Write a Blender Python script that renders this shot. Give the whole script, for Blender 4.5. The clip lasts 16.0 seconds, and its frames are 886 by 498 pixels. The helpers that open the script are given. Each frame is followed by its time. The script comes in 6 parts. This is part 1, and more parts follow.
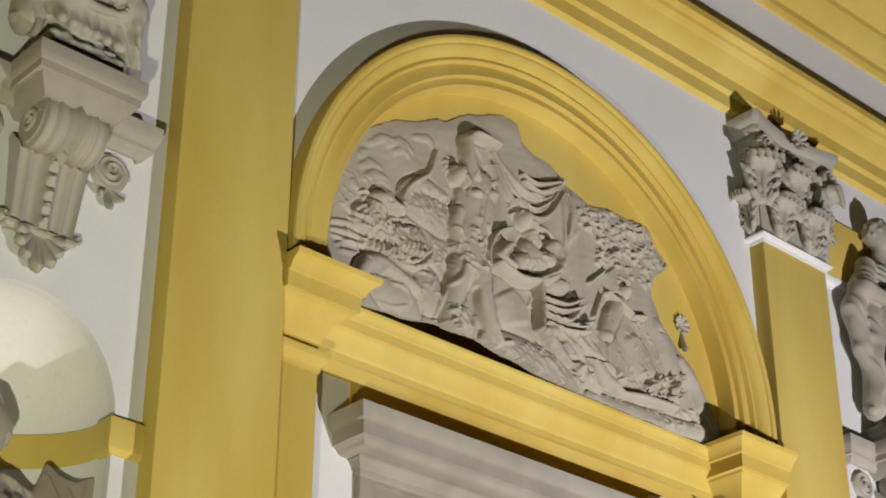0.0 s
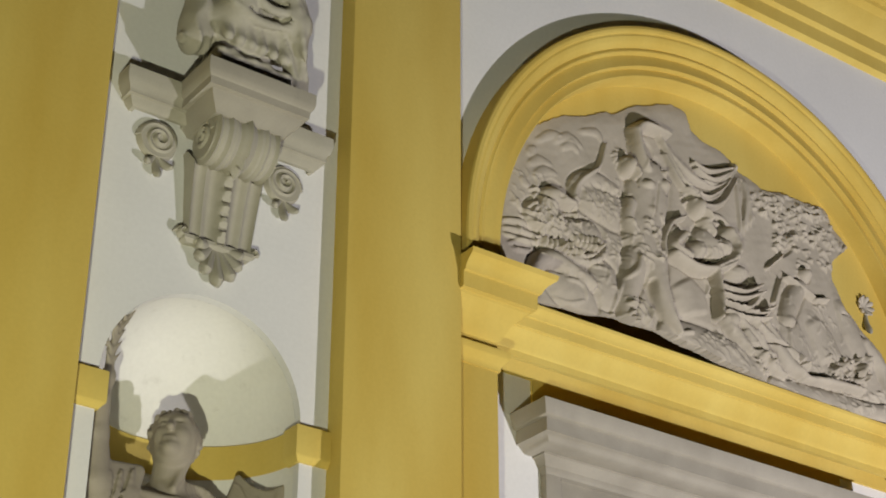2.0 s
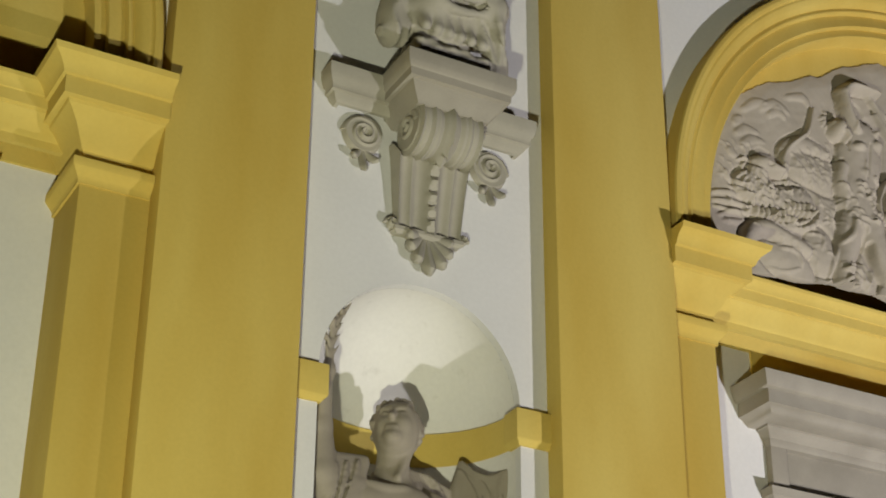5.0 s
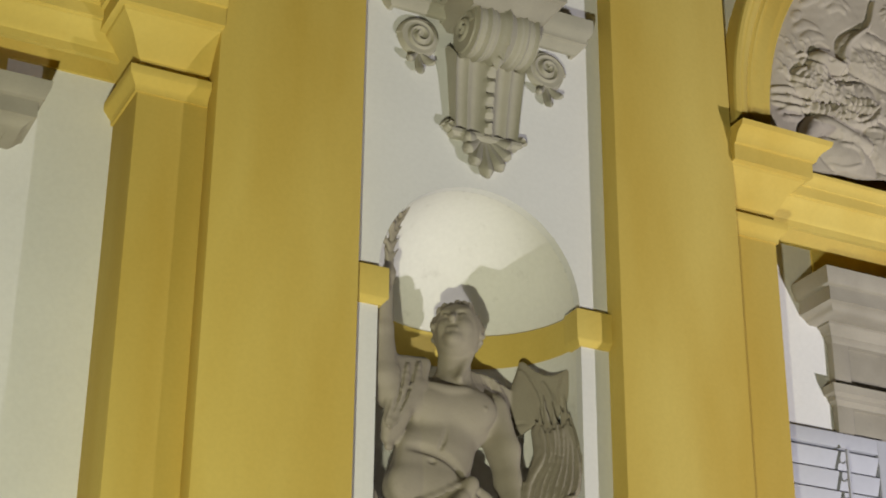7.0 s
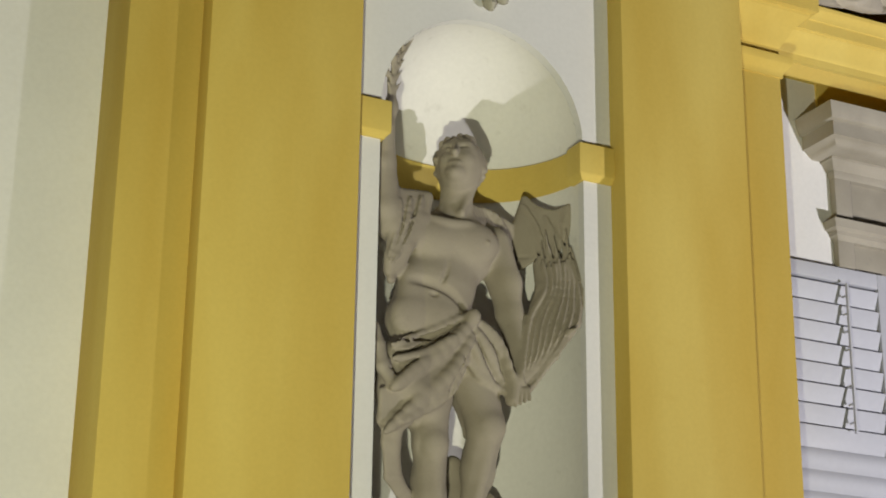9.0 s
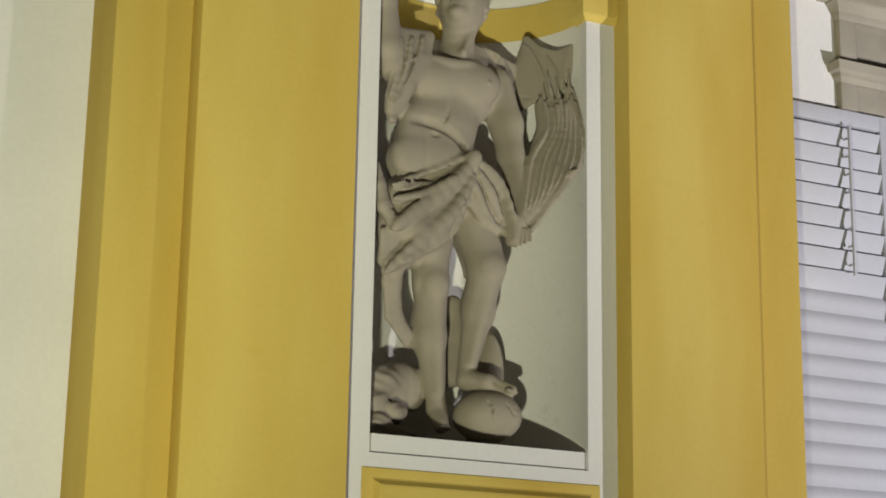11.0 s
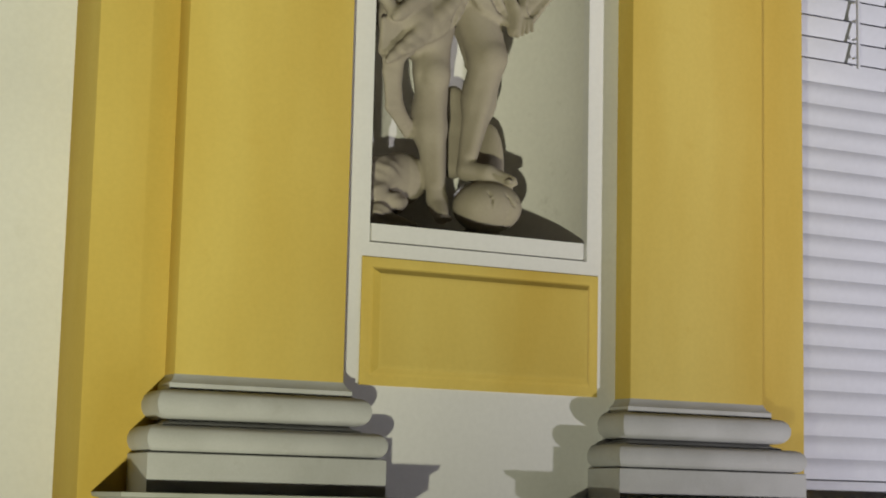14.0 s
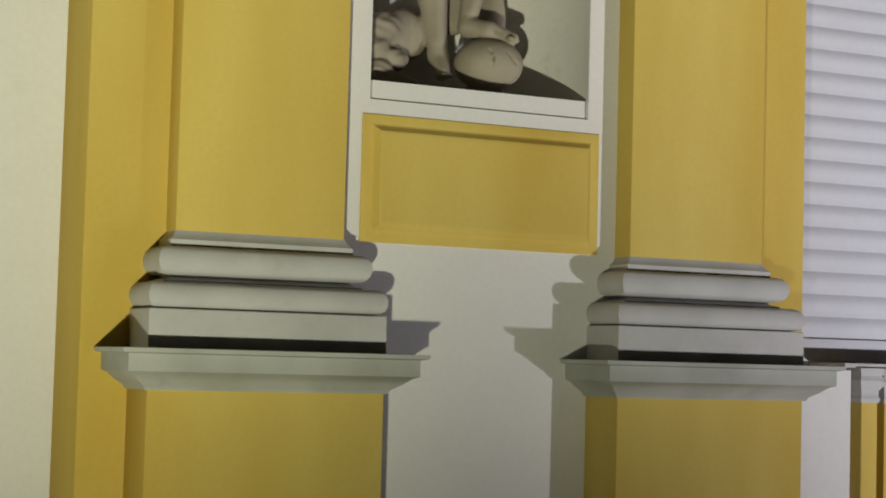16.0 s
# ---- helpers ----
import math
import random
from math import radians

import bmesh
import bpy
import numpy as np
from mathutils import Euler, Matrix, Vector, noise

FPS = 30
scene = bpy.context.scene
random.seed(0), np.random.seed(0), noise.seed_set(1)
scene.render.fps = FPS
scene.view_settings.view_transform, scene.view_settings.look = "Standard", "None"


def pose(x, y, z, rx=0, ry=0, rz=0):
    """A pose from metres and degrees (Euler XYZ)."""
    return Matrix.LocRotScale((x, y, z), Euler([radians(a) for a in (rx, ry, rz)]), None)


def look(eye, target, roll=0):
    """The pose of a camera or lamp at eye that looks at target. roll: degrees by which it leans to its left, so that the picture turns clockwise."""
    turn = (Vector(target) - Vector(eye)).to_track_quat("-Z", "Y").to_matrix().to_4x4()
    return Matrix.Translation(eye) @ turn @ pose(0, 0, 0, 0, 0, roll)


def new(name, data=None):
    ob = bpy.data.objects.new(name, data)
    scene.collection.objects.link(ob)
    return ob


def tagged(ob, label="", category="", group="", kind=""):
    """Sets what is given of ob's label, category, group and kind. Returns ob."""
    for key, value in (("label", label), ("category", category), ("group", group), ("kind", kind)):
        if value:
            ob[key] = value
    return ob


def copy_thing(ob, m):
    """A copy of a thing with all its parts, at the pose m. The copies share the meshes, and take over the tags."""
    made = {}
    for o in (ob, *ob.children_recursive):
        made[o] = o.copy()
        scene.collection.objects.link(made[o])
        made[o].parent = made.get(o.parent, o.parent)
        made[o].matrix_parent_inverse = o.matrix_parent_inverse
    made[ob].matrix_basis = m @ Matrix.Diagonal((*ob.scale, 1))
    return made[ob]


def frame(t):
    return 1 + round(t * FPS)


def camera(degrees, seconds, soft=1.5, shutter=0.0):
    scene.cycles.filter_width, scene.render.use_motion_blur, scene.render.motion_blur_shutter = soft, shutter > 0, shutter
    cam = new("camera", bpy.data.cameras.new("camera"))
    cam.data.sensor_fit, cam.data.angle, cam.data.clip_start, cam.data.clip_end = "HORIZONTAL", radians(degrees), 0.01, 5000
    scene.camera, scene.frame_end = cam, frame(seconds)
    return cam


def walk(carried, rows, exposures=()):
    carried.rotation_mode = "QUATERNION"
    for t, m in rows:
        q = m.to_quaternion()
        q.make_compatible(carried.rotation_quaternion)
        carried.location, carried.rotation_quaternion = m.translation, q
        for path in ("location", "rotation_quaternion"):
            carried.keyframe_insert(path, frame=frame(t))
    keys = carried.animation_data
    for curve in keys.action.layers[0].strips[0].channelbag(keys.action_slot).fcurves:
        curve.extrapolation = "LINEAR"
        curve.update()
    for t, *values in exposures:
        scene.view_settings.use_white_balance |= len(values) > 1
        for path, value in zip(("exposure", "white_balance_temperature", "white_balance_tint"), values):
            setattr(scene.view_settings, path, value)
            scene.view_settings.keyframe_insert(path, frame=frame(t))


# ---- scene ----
cam = camera(27.63, 16.0, soft=1.9)
# camera: one standpoint, the lens turns
EYE = (0.0, -7.0, 1.6)
TURNS = [
    (0.0, 118.840, -0.195, -42.341),
    (0.5, 118.827, -0.206, -41.062),
    (1.0, 118.795, -0.062, -39.632),
    (1.5, 118.771, -0.008, -38.041),
    (2.0, 118.750, -0.151, -36.018),
    (2.5, 118.735, -0.282, -34.396),
    (3.0, 118.715, -0.318, -33.013),
    (3.5, 118.695, -0.373, -31.862),
    (4.0, 118.657, -0.378, -30.645),
    (6.5, 116.265, -0.430, -26.650),
    (7.0, 115.028, -0.446, -26.524),
    (7.5, 113.814, -0.502, -26.506),
    (8.0, 112.392, -0.539, -26.490),
    (8.5, 111.074, -0.592, -26.501),
    (9.0, 109.744, -0.644, -26.519),
    (9.5, 108.547, -0.730, -26.540),
    (10.0, 107.169, -0.801, -26.554),
    (12.5, 101.523, -1.153, -26.596),
    (13.0, 100.478, -1.259, -26.615),
    (13.5, 99.343, -1.225, -26.610),
    (14.0, 98.031, -1.287, -26.625),
    (14.5, 96.889, -1.362, -26.618),
    (15.0, 95.769, -1.378, -26.633),
    (15.5, 94.724, -1.428, -26.623),
    (16.0, 93.504, -1.520, -26.628)]
walk(cam, [(t, pose(*EYE, rx, ry, rz)) for t, rx, ry, rz in TURNS], exposures=[(0.0, -0.15), (1.5, -0.18), (3.5, -0.26), (7.5, -0.24), (9.5, -0.17), (13.0, -0.16), (16.0, -0.19)])

# ---- night sky, two floodlights on the forecourt ----
world = bpy.data.worlds.new("night")
scene.world = world
world.use_nodes = True
world.node_tree.nodes["Background"].inputs[0].default_value = (0.55, 0.6, 0.75, 1)
world.node_tree.nodes["Background"].inputs[1].default_value = 0.006


def flood(at, to, watts, colour, cone, size=0.14):
    lamp = bpy.data.lights.new("floodlight_lamp", "SPOT")
    lamp.energy, lamp.color, lamp.shadow_soft_size = watts, colour, size
    lamp.spot_size, lamp.spot_blend = radians(cone), 1.0
    ob = new("floodlight_lamp", lamp)
    ob.matrix_world = look(at, to)


flood((-0.35, -6.5, -0.6), (-0.11, 0, 6.95), 2680, (1.0, 0.995, 0.72), 107.4, 0.09)
flood((9.1, -7.5, -0.75), (13.3, 0, 6.4), 5480, (1.012, 0.97, 1.0), 144, 0.09)


# ---- materials ----
def material(name, base, second, rough=0.85, scale=3.0, fine=60.0, bump=0.08, bump_size=0.003, amount=0.5, metal=0.0, dirt=None, streak=False):
    """Painted or natural surface: two colours by a broad noise, a fine grain, relief and stains."""
    m = bpy.data.materials.new(name)
    m.use_nodes = True
    n, l = m.node_tree.nodes, m.node_tree.links
    b = n["Principled BSDF"]
    b.inputs["Roughness"].default_value, b.inputs["Metallic"].default_value = rough, metal
    b.inputs["Specular IOR Level"].default_value = 0.25
    co = n.new("ShaderNodeTexCoord")
    geo = n.new("ShaderNodeNewGeometry")
    broad = n.new("ShaderNodeTexNoise")
    broad.inputs["Scale"].default_value, broad.inputs["Detail"].default_value = scale, 5
    grain = n.new("ShaderNodeTexNoise")
    grain.inputs["Scale"].default_value, grain.inputs["Detail"].default_value = fine, 4
    if streak:
        mp = n.new("ShaderNodeMapping")
        mp.inputs["Scale"].default_value = (1.0, 1.0, 0.22)
        l.new(geo.outputs["Position"], mp.inputs["Vector"])
        l.new(mp.outputs[0], broad.inputs["Vector"])
    else:
        l.new(geo.outputs["Position"], broad.inputs["Vector"])
    l.new(geo.outputs["Position"], grain.inputs["Vector"])
    ramp = n.new("ShaderNodeMapRange")
    ramp.inputs[1].default_value, ramp.inputs[2].default_value = 0.35, 0.68
    ramp.inputs[4].default_value = amount
    l.new(broad.outputs[0], ramp.inputs[0])
    mix = n.new("ShaderNodeMix")
    mix.data_type = "RGBA"
    mix.inputs[6].default_value, mix.inputs[7].default_value = (*base, 1), (*second, 1)
    l.new(ramp.outputs[0], mix.inputs[0])
    last = mix.outputs[2]
    gm = n.new("ShaderNodeMapRange")
    gm.inputs[1].default_value, gm.inputs[2].default_value, gm.inputs[3].default_value, gm.inputs[4].default_value = 0.3, 0.7, 0.975, 1.02
    l.new(grain.outputs[0], gm.inputs[0])
    mul = n.new("ShaderNodeMix")
    mul.data_type, mul.blend_type = "RGBA", "MULTIPLY"
    mul.inputs[0].default_value = 1
    l.new(last, mul.inputs[6])
    l.new(gm.outputs[0], mul.inputs[7])
    last = mul.outputs[2]
    if dirt:
        spots = n.new("ShaderNodeTexNoise")
        spots.inputs["Scale"].default_value, spots.inputs["Detail"].default_value, spots.inputs["Roughness"].default_value = 9.0, 8, 0.72
        l.new(geo.outputs["Position"], spots.inputs["Vector"])
        sr = n.new("ShaderNodeMapRange")
        sr.inputs[1].default_value, sr.inputs[2].default_value, sr.inputs[4].default_value = 0.58, 0.78, 0.6
        l.new(spots.outputs[0], sr.inputs[0])
        dm = n.new("ShaderNodeMix")
        dm.data_type = "RGBA"
        dm.inputs[7].default_value = (*dirt, 1)
        l.new(sr.outputs[0], dm.inputs[0])
        l.new(last, dm.inputs[6])
        last = dm.outputs[2]
    l.new(last, b.inputs["Base Color"])
    bm_ = n.new("ShaderNodeBump")
    bm_.inputs["Strength"].default_value, bm_.inputs["Distance"].default_value = bump, bump_size
    l.new(grain.outputs[0], bm_.inputs["Height"])
    soft = n.new("ShaderNodeBump")
    soft.inputs["Strength"].default_value, soft.inputs["Distance"].default_value = bump, bump_size * 3
    l.new(broad.outputs[0], soft.inputs["Height"])
    l.new(soft.outputs[0], bm_.inputs["Normal"])
    l.new(bm_.outputs[0], b.inputs["Normal"])
    return m


YELLOW = material("yellow_plaster", (0.665, 0.515, 0.138), (0.56, 0.390, 0.076), scale=1.6, fine=45, amount=1.0, dirt=(0.59, 0.415, 0.090), streak=True)
WHITE = material("white_plaster", (0.74, 0.735, 0.73), (0.68, 0.675, 0.67), scale=1.6, fine=40, amount=0.7, dirt=(0.66, 0.65, 0.63))
STATUE = material("weathered_stucco", (0.355, 0.315, 0.248), (0.285, 0.25, 0.195), scale=4, fine=90, amount=0.8, bump=0.2, dirt=(0.24, 0.205, 0.165))
RELIEF = material("relief_stucco", (0.46, 0.412, 0.335), (0.365, 0.325, 0.26), scale=4, fine=90, amount=0.8, bump=0.3, dirt=(0.31, 0.275, 0.225))
NICHE = material("niche_plaster", (0.76, 0.748, 0.712), (0.70, 0.688, 0.655), scale=1.8, fine=40, amount=0.7, dirt=(0.50, 0.48, 0.44))
STUCCO = material("stucco", (0.425, 0.398, 0.328), (0.34, 0.318, 0.258), scale=4, fine=90, amount=0.8, bump=0.3, dirt=(0.34, 0.31, 0.27))
STONE = material("pale_stone", (0.54, 0.54, 0.545), (0.46, 0.46, 0.455), scale=5, fine=110, amount=0.8, bump=0.25, dirt=(0.40, 0.39, 0.37))
# stained hood stone, its base colour darkened further in place of dimmer light
HOOD_STONE = material("weathered_shaded_stone", (0.365, 0.335, 0.278), (0.295, 0.27, 0.222), scale=4, fine=90, amount=0.9, bump=0.2, dirt=(0.27, 0.255, 0.23))
CAP_STONE = material("stained_stone", (0.46, 0.47, 0.44), (0.36, 0.375, 0.34), scale=3.5, fine=90, amount=1.0, bump=0.25, dirt=(0.30, 0.315, 0.28))
SHUTTER = material("white_lacquer", (0.505, 0.515, 0.572), (0.47, 0.48, 0.53), rough=0.5, scale=2, fine=30, amount=0.6, bump=0.05)
PAVING = material("paving", (0.040, 0.039, 0.037), (0.026, 0.025, 0.024), scale=0.8, fine=25, amount=1.0, bump=0.4, bump_size=0.01)


# ---- mesh helpers ----
def smooth(me, degrees=38):
    me.polygons.foreach_set("use_smooth", [True] * len(me.polygons))
    me.set_sharp_from_angle(angle=radians(degrees))


def part(name, bm, mat, parent=None, label="", angle=38):
    """One bmesh as one mesh object, under a thing or a part."""
    bmesh.ops.recalc_face_normals(bm, faces=bm.faces)
    me = bpy.data.meshes.new(name)
    bm.to_mesh(me)
    bm.free()
    me.materials.append(mat)
    smooth(me, angle)
    ob = new(name, me)
    if parent:
        ob.parent = parent
    if label:
        ob["label"] = label
    return ob


def thing(name, at, label, category, group="", kind=""):
    ob = new(name)
    ob.empty_display_size = 0.1
    ob.matrix_basis = pose(*at)
    return tagged(ob, label, category, group, kind)


def box(x0, x1, y0, y1, z0, z1, bevel=0.004, bm=None):
    one = bmesh.new()
    bmesh.ops.create_cube(one, size=1, matrix=Matrix.LocRotScale(((x0 + x1) / 2, (y0 + y1) / 2, (z0 + z1) / 2), None, (x1 - x0, y1 - y0, z1 - z0)))
    if bevel:
        bmesh.ops.bevel(one, geom=one.edges[:], offset=bevel, segments=2, affect="EDGES", profile=0.6)
    if bm is None:
        return one
    me = bpy.data.meshes.new("tmp")
    one.to_mesh(me)
    one.free()
    bm.from_mesh(me)
    bpy.data.meshes.remove(me)
    return bm


def sweep(profile, path, bm=None):
    """Closed profile of (out, z) carried along a plan polyline of (x, y); outwards is to the right of the way, corners mitred."""
    bm = bm or bmesh.new()
    n = len(path)
    rings = []
    for i, (x, y) in enumerate(path):
        a = Vector(path[i]) - Vector(path[i - 1]) if i else None
        b = Vector(path[i + 1]) - Vector(path[i]) if i < n - 1 else None
        na = Vector((a.y, -a.x)).normalized() if a else None
        nb = Vector((b.y, -b.x)).normalized() if b else None
        if na and nb:
            m = (na + nb) / max(0.2, 1 + na.dot(nb))
        else:
            m = na or nb
        rings.append([bm.verts.new((x + m.x * o, y + m.y * o, z)) for o, z in profile])
    k = len(profile)
    for r, s in zip(rings, rings[1:]):
        for i in range(k):
            bm.faces.new((r[i], r[(i + 1) % k], s[(i + 1) % k], s[i]))
    bm.faces.new(rings[0])
    bm.faces.new(list(reversed(rings[-1])))
    return bm


def torus_bulge(out, z0, z1, swell, steps=7):
    """Points of a half-round moulding between two heights."""
    return [(out + swell * math.sin(math.pi * i / steps), z0 + (z1 - z0) * (0.5 - 0.5 * math.cos(math.pi * i / steps))) for i in range(steps + 1)]


def arched_wall(x0, x1, z0, z1, cx, cz, r, sill, thick, segs=48):
    """Wall panel with a round-headed opening, front at y = 0."""
    bm = bmesh.new()
    vs = {}

    def v(x, z):
        key = (round(x, 4), round(z, 4))
        if key not in vs:
            vs[key] = bm.verts.new((x, 0, z))
        return vs[key]

    def quad(*p):
        bm.faces.new([v(*q) for q in p])

    arc = [(cx - r * math.cos(math.pi * i / segs), cz + r * math.sin(math.pi * i / segs)) for i in range(segs + 1)]
    for (a, c), (b, d) in zip(arc, arc[1:]):
        quad((a, c), (b, d), (b, z1), (a, z1))
    for xa, xb in ((x0, cx - r), (cx + r, x1)):
        quad((xa, cz), (xb, cz), (xb, z1), (xa, z1))
        if sill < cz:
            quad((xa, sill), (xb, sill), (xb, cz), (xa, cz))
        if z0 < sill:
            quad((xa, z0), (xb, z0), (xb, sill), (xa, sill))
    if z0 < sill:
        quad((cx - r, z0), (cx + r, z0), (cx + r, sill), (cx - r, sill))
    made = bmesh.ops.extrude_face_region(bm, geom=bm.faces[:])
    bmesh.ops.translate(bm, vec=(0, thick, 0), verts=[g for g in made["geom"] if isinstance(g, bmesh.types.BMVert)])
    return bm


# ---- plan of the front ----
NICHE_X, ARCH_X = 3.672, 7.235          # middle of the statue bay and of the window bay
PIL_W, PIL_D = 0.73, 0.129              # pilaster width and projection
GROUND = -1.9
BAY = ARCH_X - NICHE_X
X_END = ARCH_X + BAY + 3.5
PILASTERS = [NICHE_X - 0.701 - PIL_W, NICHE_X + 0.701, ARCH_X + BAY - 0.701 - PIL_W, NICHE_X - 2 * BAY + 0.701]

# ground, one sheet
bm = bmesh.new()
bmesh.ops.create_grid(bm, x_segments=2, y_segments=2, size=600, matrix=Matrix.Translation((0, 0, GROUND)))
tagged(part("ground", bm, PAVING), "dark paved forecourt before the building", "ground", kind="structure")

# ---- walls ----
# statue bay with its round-headed niche
N_R, N_SPRING, N_SILL = 0.544, 5.07, 2.705
wall = part("wall_1", arched_wall(NICHE_X - 1.435, NICHE_X + 1.435, GROUND, 9.1, NICHE_X, N_SPRING, N_R, N_SILL, 0.05), WHITE)
tagged(wall, "white plastered wall bay with a round-headed niche", "wall", kind="structure")


def niche():
    bm = bmesh.new()
    cols, rows, dome = 40, 3, 16
    grid = []
    zs = [N_SILL - 0.02, 3.5, 4.3, N_SPRING]
    for z in zs:
        grid.append([bm.verts.new((NICHE_X - N_R * math.cos(math.pi * i / cols), 0.05 + N_R * math.sin(math.pi * i / cols), z)) for i in range(cols + 1)])
    for k in range(1, dome):
        a = math.pi / 2 * k / dome
        grid.append([bm.verts.new((NICHE_X - N_R * math.cos(a) * math.cos(math.pi * i / cols), 0.05 + N_R * math.cos(a) * math.sin(math.pi * i / cols), N_SPRING + N_R * math.sin(a))) for i in range(cols + 1)])
    top = bm.verts.new((NICHE_X, 0.05, N_SPRING + N_R))
    for r, s in zip(grid, grid[1:]):
        for i in range(cols):
            bm.faces.new((r[i], r[i + 1], s[i + 1], s[i]))
    for i in range(cols):
        bm.faces.new((grid[-1][i], grid[-1][i + 1], top))
    bm.faces.new(grid[0])
    return bm


tagged(part("wall_niche", niche(), NICHE, angle=50), "smooth white curved niche with a half dome", "niche", kind="structure")
# impost band following the niche and returning along the wall
arc = [(NICHE_X - (N_R) * math.cos(math.pi * i / 32), 0.05 + N_R * math.sin(math.pi * i / 32)) for i in range(33)]
impost_profile = [(-0.03, 4.905), (0.004, 4.895), (0.014, 4.93), (0.016, 5.062), (0.014, 5.070), (-0.03, 5.070)]
tagged(part("trim_impost", sweep(impost_profile, arc), YELLOW), "yellow painted impost band round the niche", "moulding", kind="structure")
block_profile = [(-0.04, 4.885), (0.012, 4.885), (0.020, 4.898), (0.034, 4.910), (0.036, 4.918), (0.036, 5.062), (0.034, 5.070), (-0.04, 5.070)]
for s in (-1, 1):
    p = [(NICHE_X + s * 0.702, 0.0), (NICHE_X + s * 0.541, 0.0), (NICHE_X + s * 0.541, 0.09)]
    tagged(part("trim_impost", sweep(block_profile, p if s < 0 else p[::-1]), YELLOW), "yellow painted impost block beside the niche", "moulding", kind="structure")
# sill slab the statue stands on
slab = bmesh.new()
pts = [(NICHE_X - 0.538, -0.006), (NICHE_X + 0.522, -0.006)] + [(NICHE_X + 0.538 * math.cos(math.pi * i / 24), 0.05 + 0.538 * math.sin(math.pi * i / 24)) for i in range(25)]
low = [slab.verts.new((x, y, 2.712)) for x, y in pts]
high = [slab.verts.new((x, y, 2.786)) for x, y in pts]
slab.faces.new(low), slab.faces.new(high)
for i in range(len(pts)):
    slab.faces.new((low[i], low[(i + 1) % len(pts)], high[(i + 1) % len(pts)], high[i]))
tagged(part("niche_sill", slab, WHITE), "white slab on the floor of the niche", "sill", kind="structure")


# fielded panel under the niche
def fielded(x0, x1, z0, z1):
    bm = bmesh.new()
    steps = [(0.0, 0.0), (0.0, -0.008), (0.006, -0.010), (0.042, -0.010), (0.050, -0.014), (0.072, -0.040), (0.082, -0.043), (0.09, -0.043)]
    rings = []
    for inset, y in steps:
        rings.append([bm.verts.new(p) for p in ((x0 + inset, y, z0 + inset), (x1 - inset, y, z0 + inset), (x1 - inset, y, z1 - inset), (x0 + inset, y, z1 - inset))])
    for r, s in zip(rings, rings[1:]):
        for i in range(4):
            bm.faces.new((r[i], r[(i + 1) % 4], s[(i + 1) % 4], s[i]))
    bm.faces.new(rings[-1])
    return bm


tagged(part("wall_panel", fielded(3.095, 4.272, 2.09, 2.64), YELLOW, angle=20), "raised yellow plaster panel below the niche", "panel", kind="structure")

# window bays: spandrel, tympanum and the recess wall
SPRING, R_OUT, R_IN = 6.42, 2.09, 1.83
COR_Z = 6.26


def archivolt(cx):
    prof = [(2.09, 0.02), (2.09, -0.118), (2.082, -0.128), (2.062, -0.132), (2.046, -0.126), (2.040, -0.112), (2.034, -0.110), (2.022, -0.112), (2.000, -0.104), (1.980, -0.086), (1.968, -0.064),
            (1.964, -0.056), (1.956, -0.058), (1.944, -0.066), (1.934, -0.066), (1.928, -0.046), (1.925, -0.030), (1.850, -0.046), (1.842, -0.048), (1.838, -0.036), (1.836, -0.010), (1.786, -0.022), (1.780, -0.020), (1.777, 0.0), (1.775, 0.14), (2.09, 0.14)]
    bm = bmesh.new()
    spots = [(0.0, COR_Z - SPRING)] + [(math.pi * i / 72, 0) for i in range(73)] + [(math.pi, COR_Z - SPRING)]
    rings = [[bm.verts.new((cx + r * math.cos(a), y, SPRING + r * math.sin(a) + drop)) for r, y in prof] for a, drop in spots]
    k = len(prof)
    for r, s in zip(rings, rings[1:]):
        for i in range(k):
            bm.faces.new((r[i], r[(i + 1) % k], s[(i + 1) % k], s[i]))
    return bm


